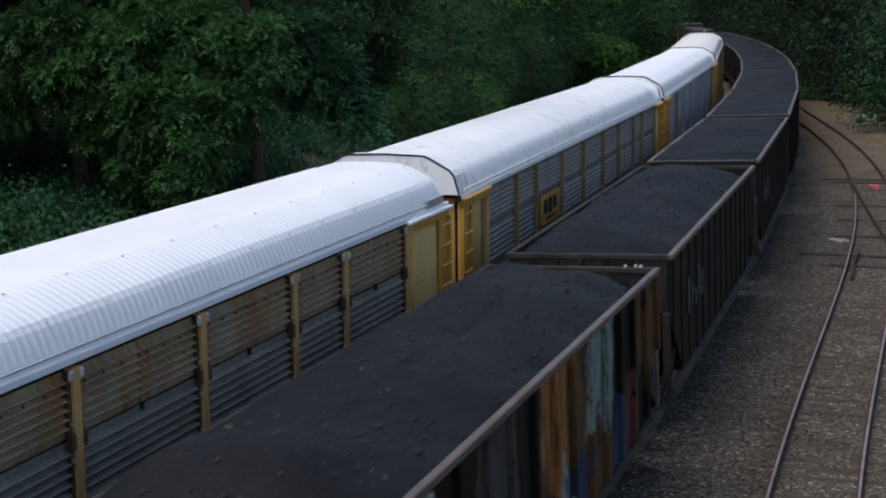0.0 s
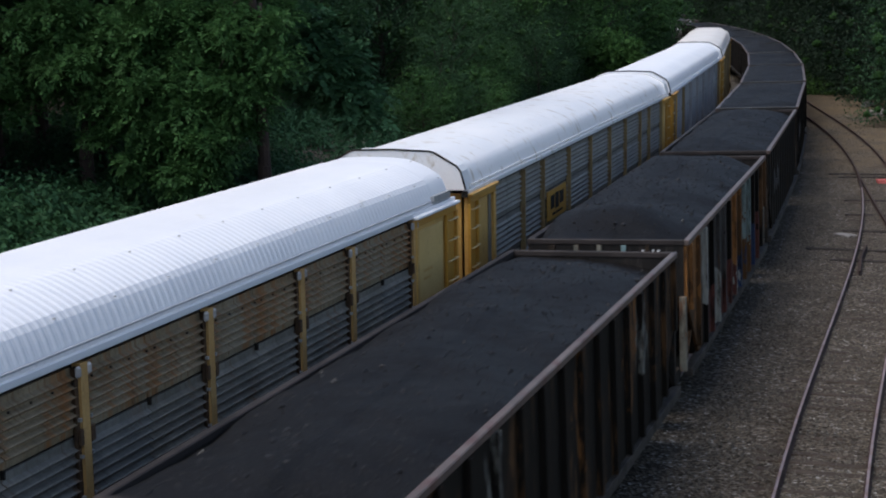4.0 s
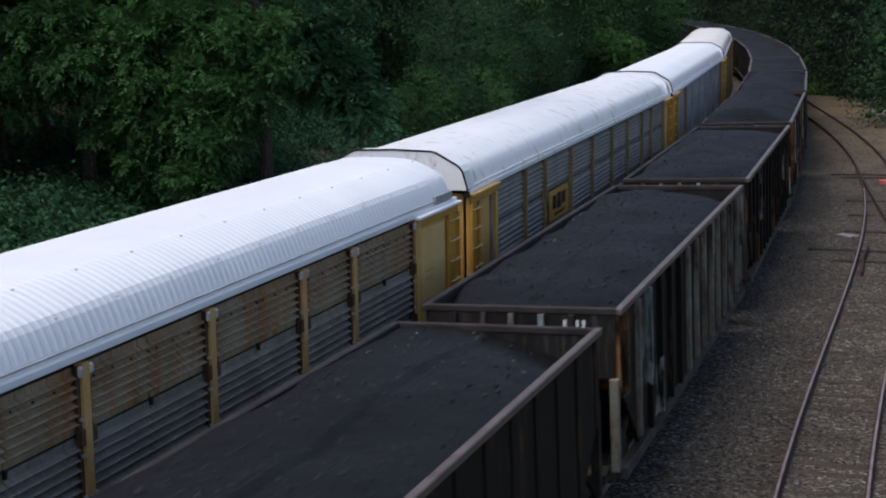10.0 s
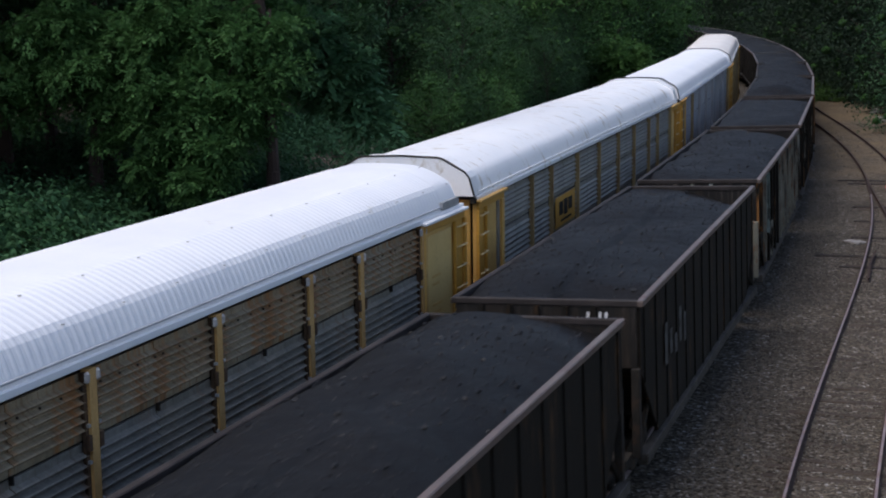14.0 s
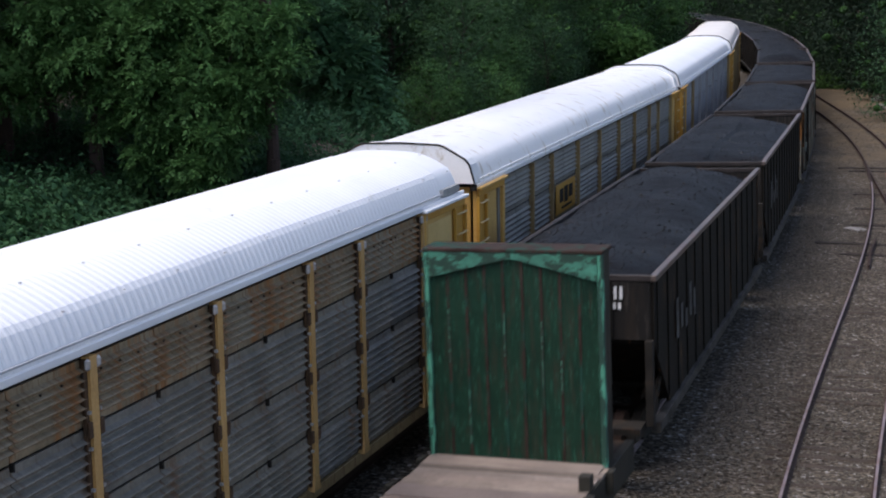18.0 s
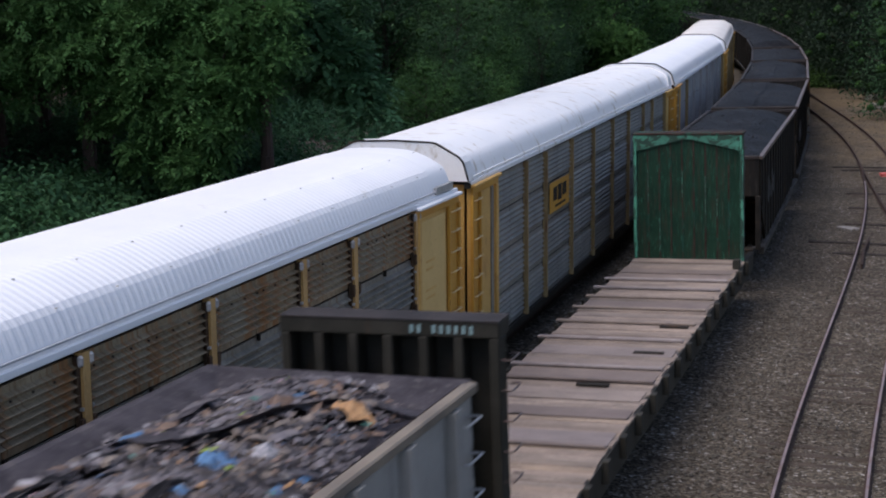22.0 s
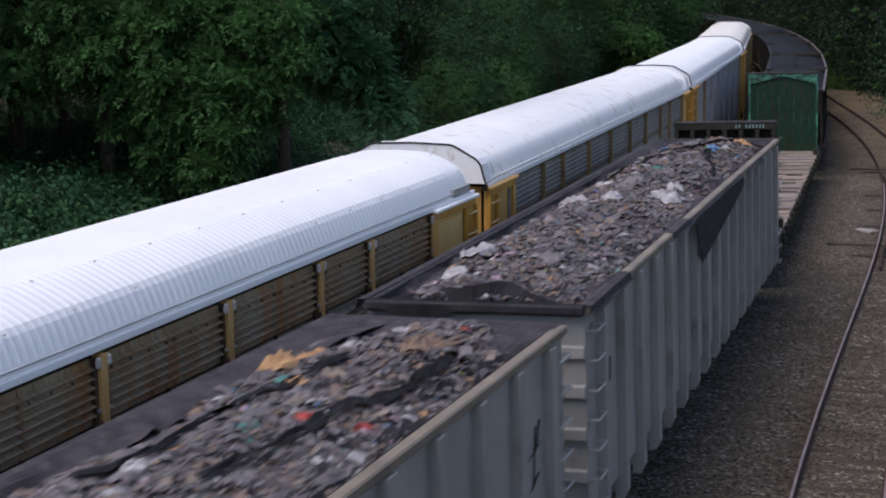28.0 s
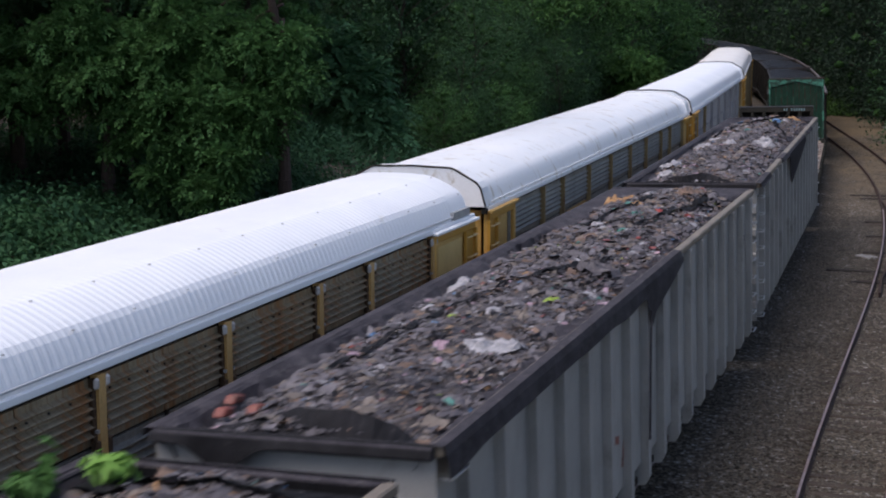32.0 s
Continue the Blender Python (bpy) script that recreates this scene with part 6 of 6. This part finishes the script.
        for a, b in zip(rows, rows[1:]):
            for i in range(3):
                bm.faces.new((a[i], a[i + 1], b[i + 1], b[i]))
        bmesh.ops.solidify(bm, geom=list(bm.faces), thickness=0.012)
        part("torn_netting", bm, M_NET_BLACK, car, "torn length of black netting lying on the load")
    if seed == 2:
        for k, (ya, za, yb, zb) in enumerate(((0.0, 2.5, 0.12, 3.2), (-0.2, 2.85, 0.3, 2.95), (0.12, 2.9, 0.28, 3.25), (-0.12, 2.45, 0.2, 2.6))):
            y = h - 1.35
            bm = prism_x(bmesh.new(), [(y + ya - 0.035, za), (y + ya + 0.035, za), (y + yb + 0.035, zb), (y + yb - 0.035, zb)], w + 0.001 + 0.003 * k, w + 0.006 + 0.003 * k)
            part("black_mark", bm, M_DARK, car, "scrawled black spray-paint mark")
    stencil(car, "side", [(-h + 0.9 + 0.24 * i, -h + 1.04 + 0.24 * i, 2.8, 3.15, w + 0.002) for i in range(3)], M_DARK)
    part("side_sill", blk(w - 0.22, w - 0.1, -h + 0.1, h - 0.1, 0.85, 1.1), M_DARK, car)
    if seed == 2:
        bm = tube(bmesh.new(), (w + 0.17, -1.32, top - 0.5), (w + 0.16, -1.45, 1.6), 0.02, n=5)
        part("hanging_rope", bm, M_NET, car)
        for y in (-2.6, -3.4):
            bm = bmesh.new()
            prism_x(bm, [(y - 0.26, 1.55), (y - 0.18, 1.52), (y + 0.05, 2.15), (y - 0.03, 2.18)], w + 0.002, w + 0.008)
            prism_x(bm, [(y + 0.0, 2.05), (y + 0.36, 1.95), (y + 0.36, 2.08), (y + 0.0, 2.17)], w + 0.003, w + 0.01)
            part("red_mark", bm, M_RED_PATCH, car)
        for x, y in ((-1.15, 0.75), (-0.85, 0.95), (-1.3, 1.3)):
            bm = bmesh.new()
            prism_x(bm, [(y - h - 0.16, top - 0.02), (y - h + 0.12, top - 0.05), (y - h + 0.16, top + 0.03), (y - h - 0.05, top + 0.07)], x - 0.07, x + 0.07)
            part("red_rag", bevelled(bm, 0.02), M_RED_PATCH, car, "crumpled red plastic rag")
    if wisps:
        for name, x, y, mat, size, n in (("weeds", -1.1, h - 0.55, M_WEED, 0.16, 150), ("weeds", -1.45, h - 1.3, M_LEAF_PALE, 0.2, 110)):
            cs = [(x + 0.13 * math.cos(2.4 * i), y + 0.035 * i * math.sin(2.4 * i), top + 0.05 + 0.03 * (i % 3)) for i in range(7)]
            if mat is M_LEAF_PALE:
                cs += [(x + 0.15, y + 0.1, top + 0.2 + 0.1 * i) for i in range(4)]
            ob = leaf_cloud(name, cs, [0.15] * 7 + [0.05] * (len(cs) - 7), n, size, 5, mat, car)
            ob["kind"] = "stuff"
    return car


M_LOAD = surface("rubbish", (0.1, 0.09, 0.097), (0.18, 0.162, 0.172), 4.0, 0.85, fine=14.0, fine_amt=0.6, stain=(0.16, 0.15, 0.155), stain_at=(0.58, 0.68), stain_scale=6.0, stain2=(0.12, 0.08, 0.055), bump=0.8)
M_WEED = leaf_material("bright_green_weed", (0.16, 0.34, 0.06), (0.28, 0.48, 0.12))
gondolas = [build_gondola(1, "grey ribbed gondola heaped with mixed rubbish under black netting"), build_gondola(2, "grey ribbed gondola full of rubbish with torn netting"),
            build_gondola(3, "grey gondola of rubbish with bright green weeds on top", True)]
for i, car in enumerate(gondolas):
    MOVERS.append((car, -27.45 - GON_BODY / 2 - i * 23.6, GON_BODY / 2 - 2.4))


def build_loco():
    car = thing("locomotive", "dark brown diesel locomotive with white stripes and lit lamps", "locomotive")
    part("frame", blk(-1.5, 1.5, -9, 9, 1.0, 1.4, 0.03), M_DARK, car)
    part("hood", blk(-0.9, 0.9, -8.2, 4.6, 1.4, 3.8, 0.12), M_ORANGE, car)
    part("cab", blk(-1.5, 1.5, 4.6, 7.0, 1.4, 4.2, 0.1), M_ORANGE, car)
    part("nose", blk(-0.9, 0.9, 7.0, 8.6, 1.4, 3.0, 0.1), M_ORANGE, car)
    part("stripe", blk(-0.92, 0.92, -8.22, 4.0, 2.5, 2.8), M_WHITE, car)
    part("rear_plate", prism_y(bmesh.new(), [(-0.8, 3.0), (-0.5, 3.0), (0.0, 3.75), (-0.3, 3.75)], -8.26, -8.205), M_WHITE, car, "white slanted stripe")
    for sx in (-1, 1):
        part("window", blk(sx * 1.51 - 0.01, sx * 1.51 + 0.01, 5.2, 6.4, 3.3, 4.1), M_DARK, car)
        part("railing", tube(bmesh.new(), (sx * 1.45, -8.8, 2.4), (sx * 1.45, 4.5, 2.4), 0.03, n=6), M_WHITE, car)
        part("lamp", tube(bmesh.new(), (sx * 0.35, -8.3, 3.3), (sx * 0.35, -8.2, 3.3), 0.14, n=10), M_LAMP if sx > 0 else M_LAMP_RED, car)
    for y in (-6, 6):
        build_truck(car, y)
    for sy in (-1, 1):
        build_coupler(car, sy * 8.9, sy)
    return car


def glow(name, c, e):
    m, nt, bsdf = shader(name)
    bsdf.inputs["Base Color"].default_value = (*c, 1)
    bsdf.inputs["Emission Color"].default_value = (*c, 1)
    bsdf.inputs["Emission Strength"].default_value = e
    return m


M_ORANGE = surface("dark_brown_paint", (0.028, 0.018, 0.015), (0.045, 0.026, 0.02), 1.0, 0.5, fine_amt=0.15, bump=0.05)
M_LAMP = glow("lamp_yellow", (1.0, 0.75, 0.3), 1.5)
M_LAMP_RED = glow("lamp_red", (1.0, 0.25, 0.12), 2.0)
MOVERS.append((build_loco(), COAL_PITCH * 14 + 9.4, 6.0))


def motions():
    for car, offset, half in MOVERS:
        walk(car, [(t, ride(lead(t) + offset, half, LEAN)) for t in range(0, 33, 2)])


motions()
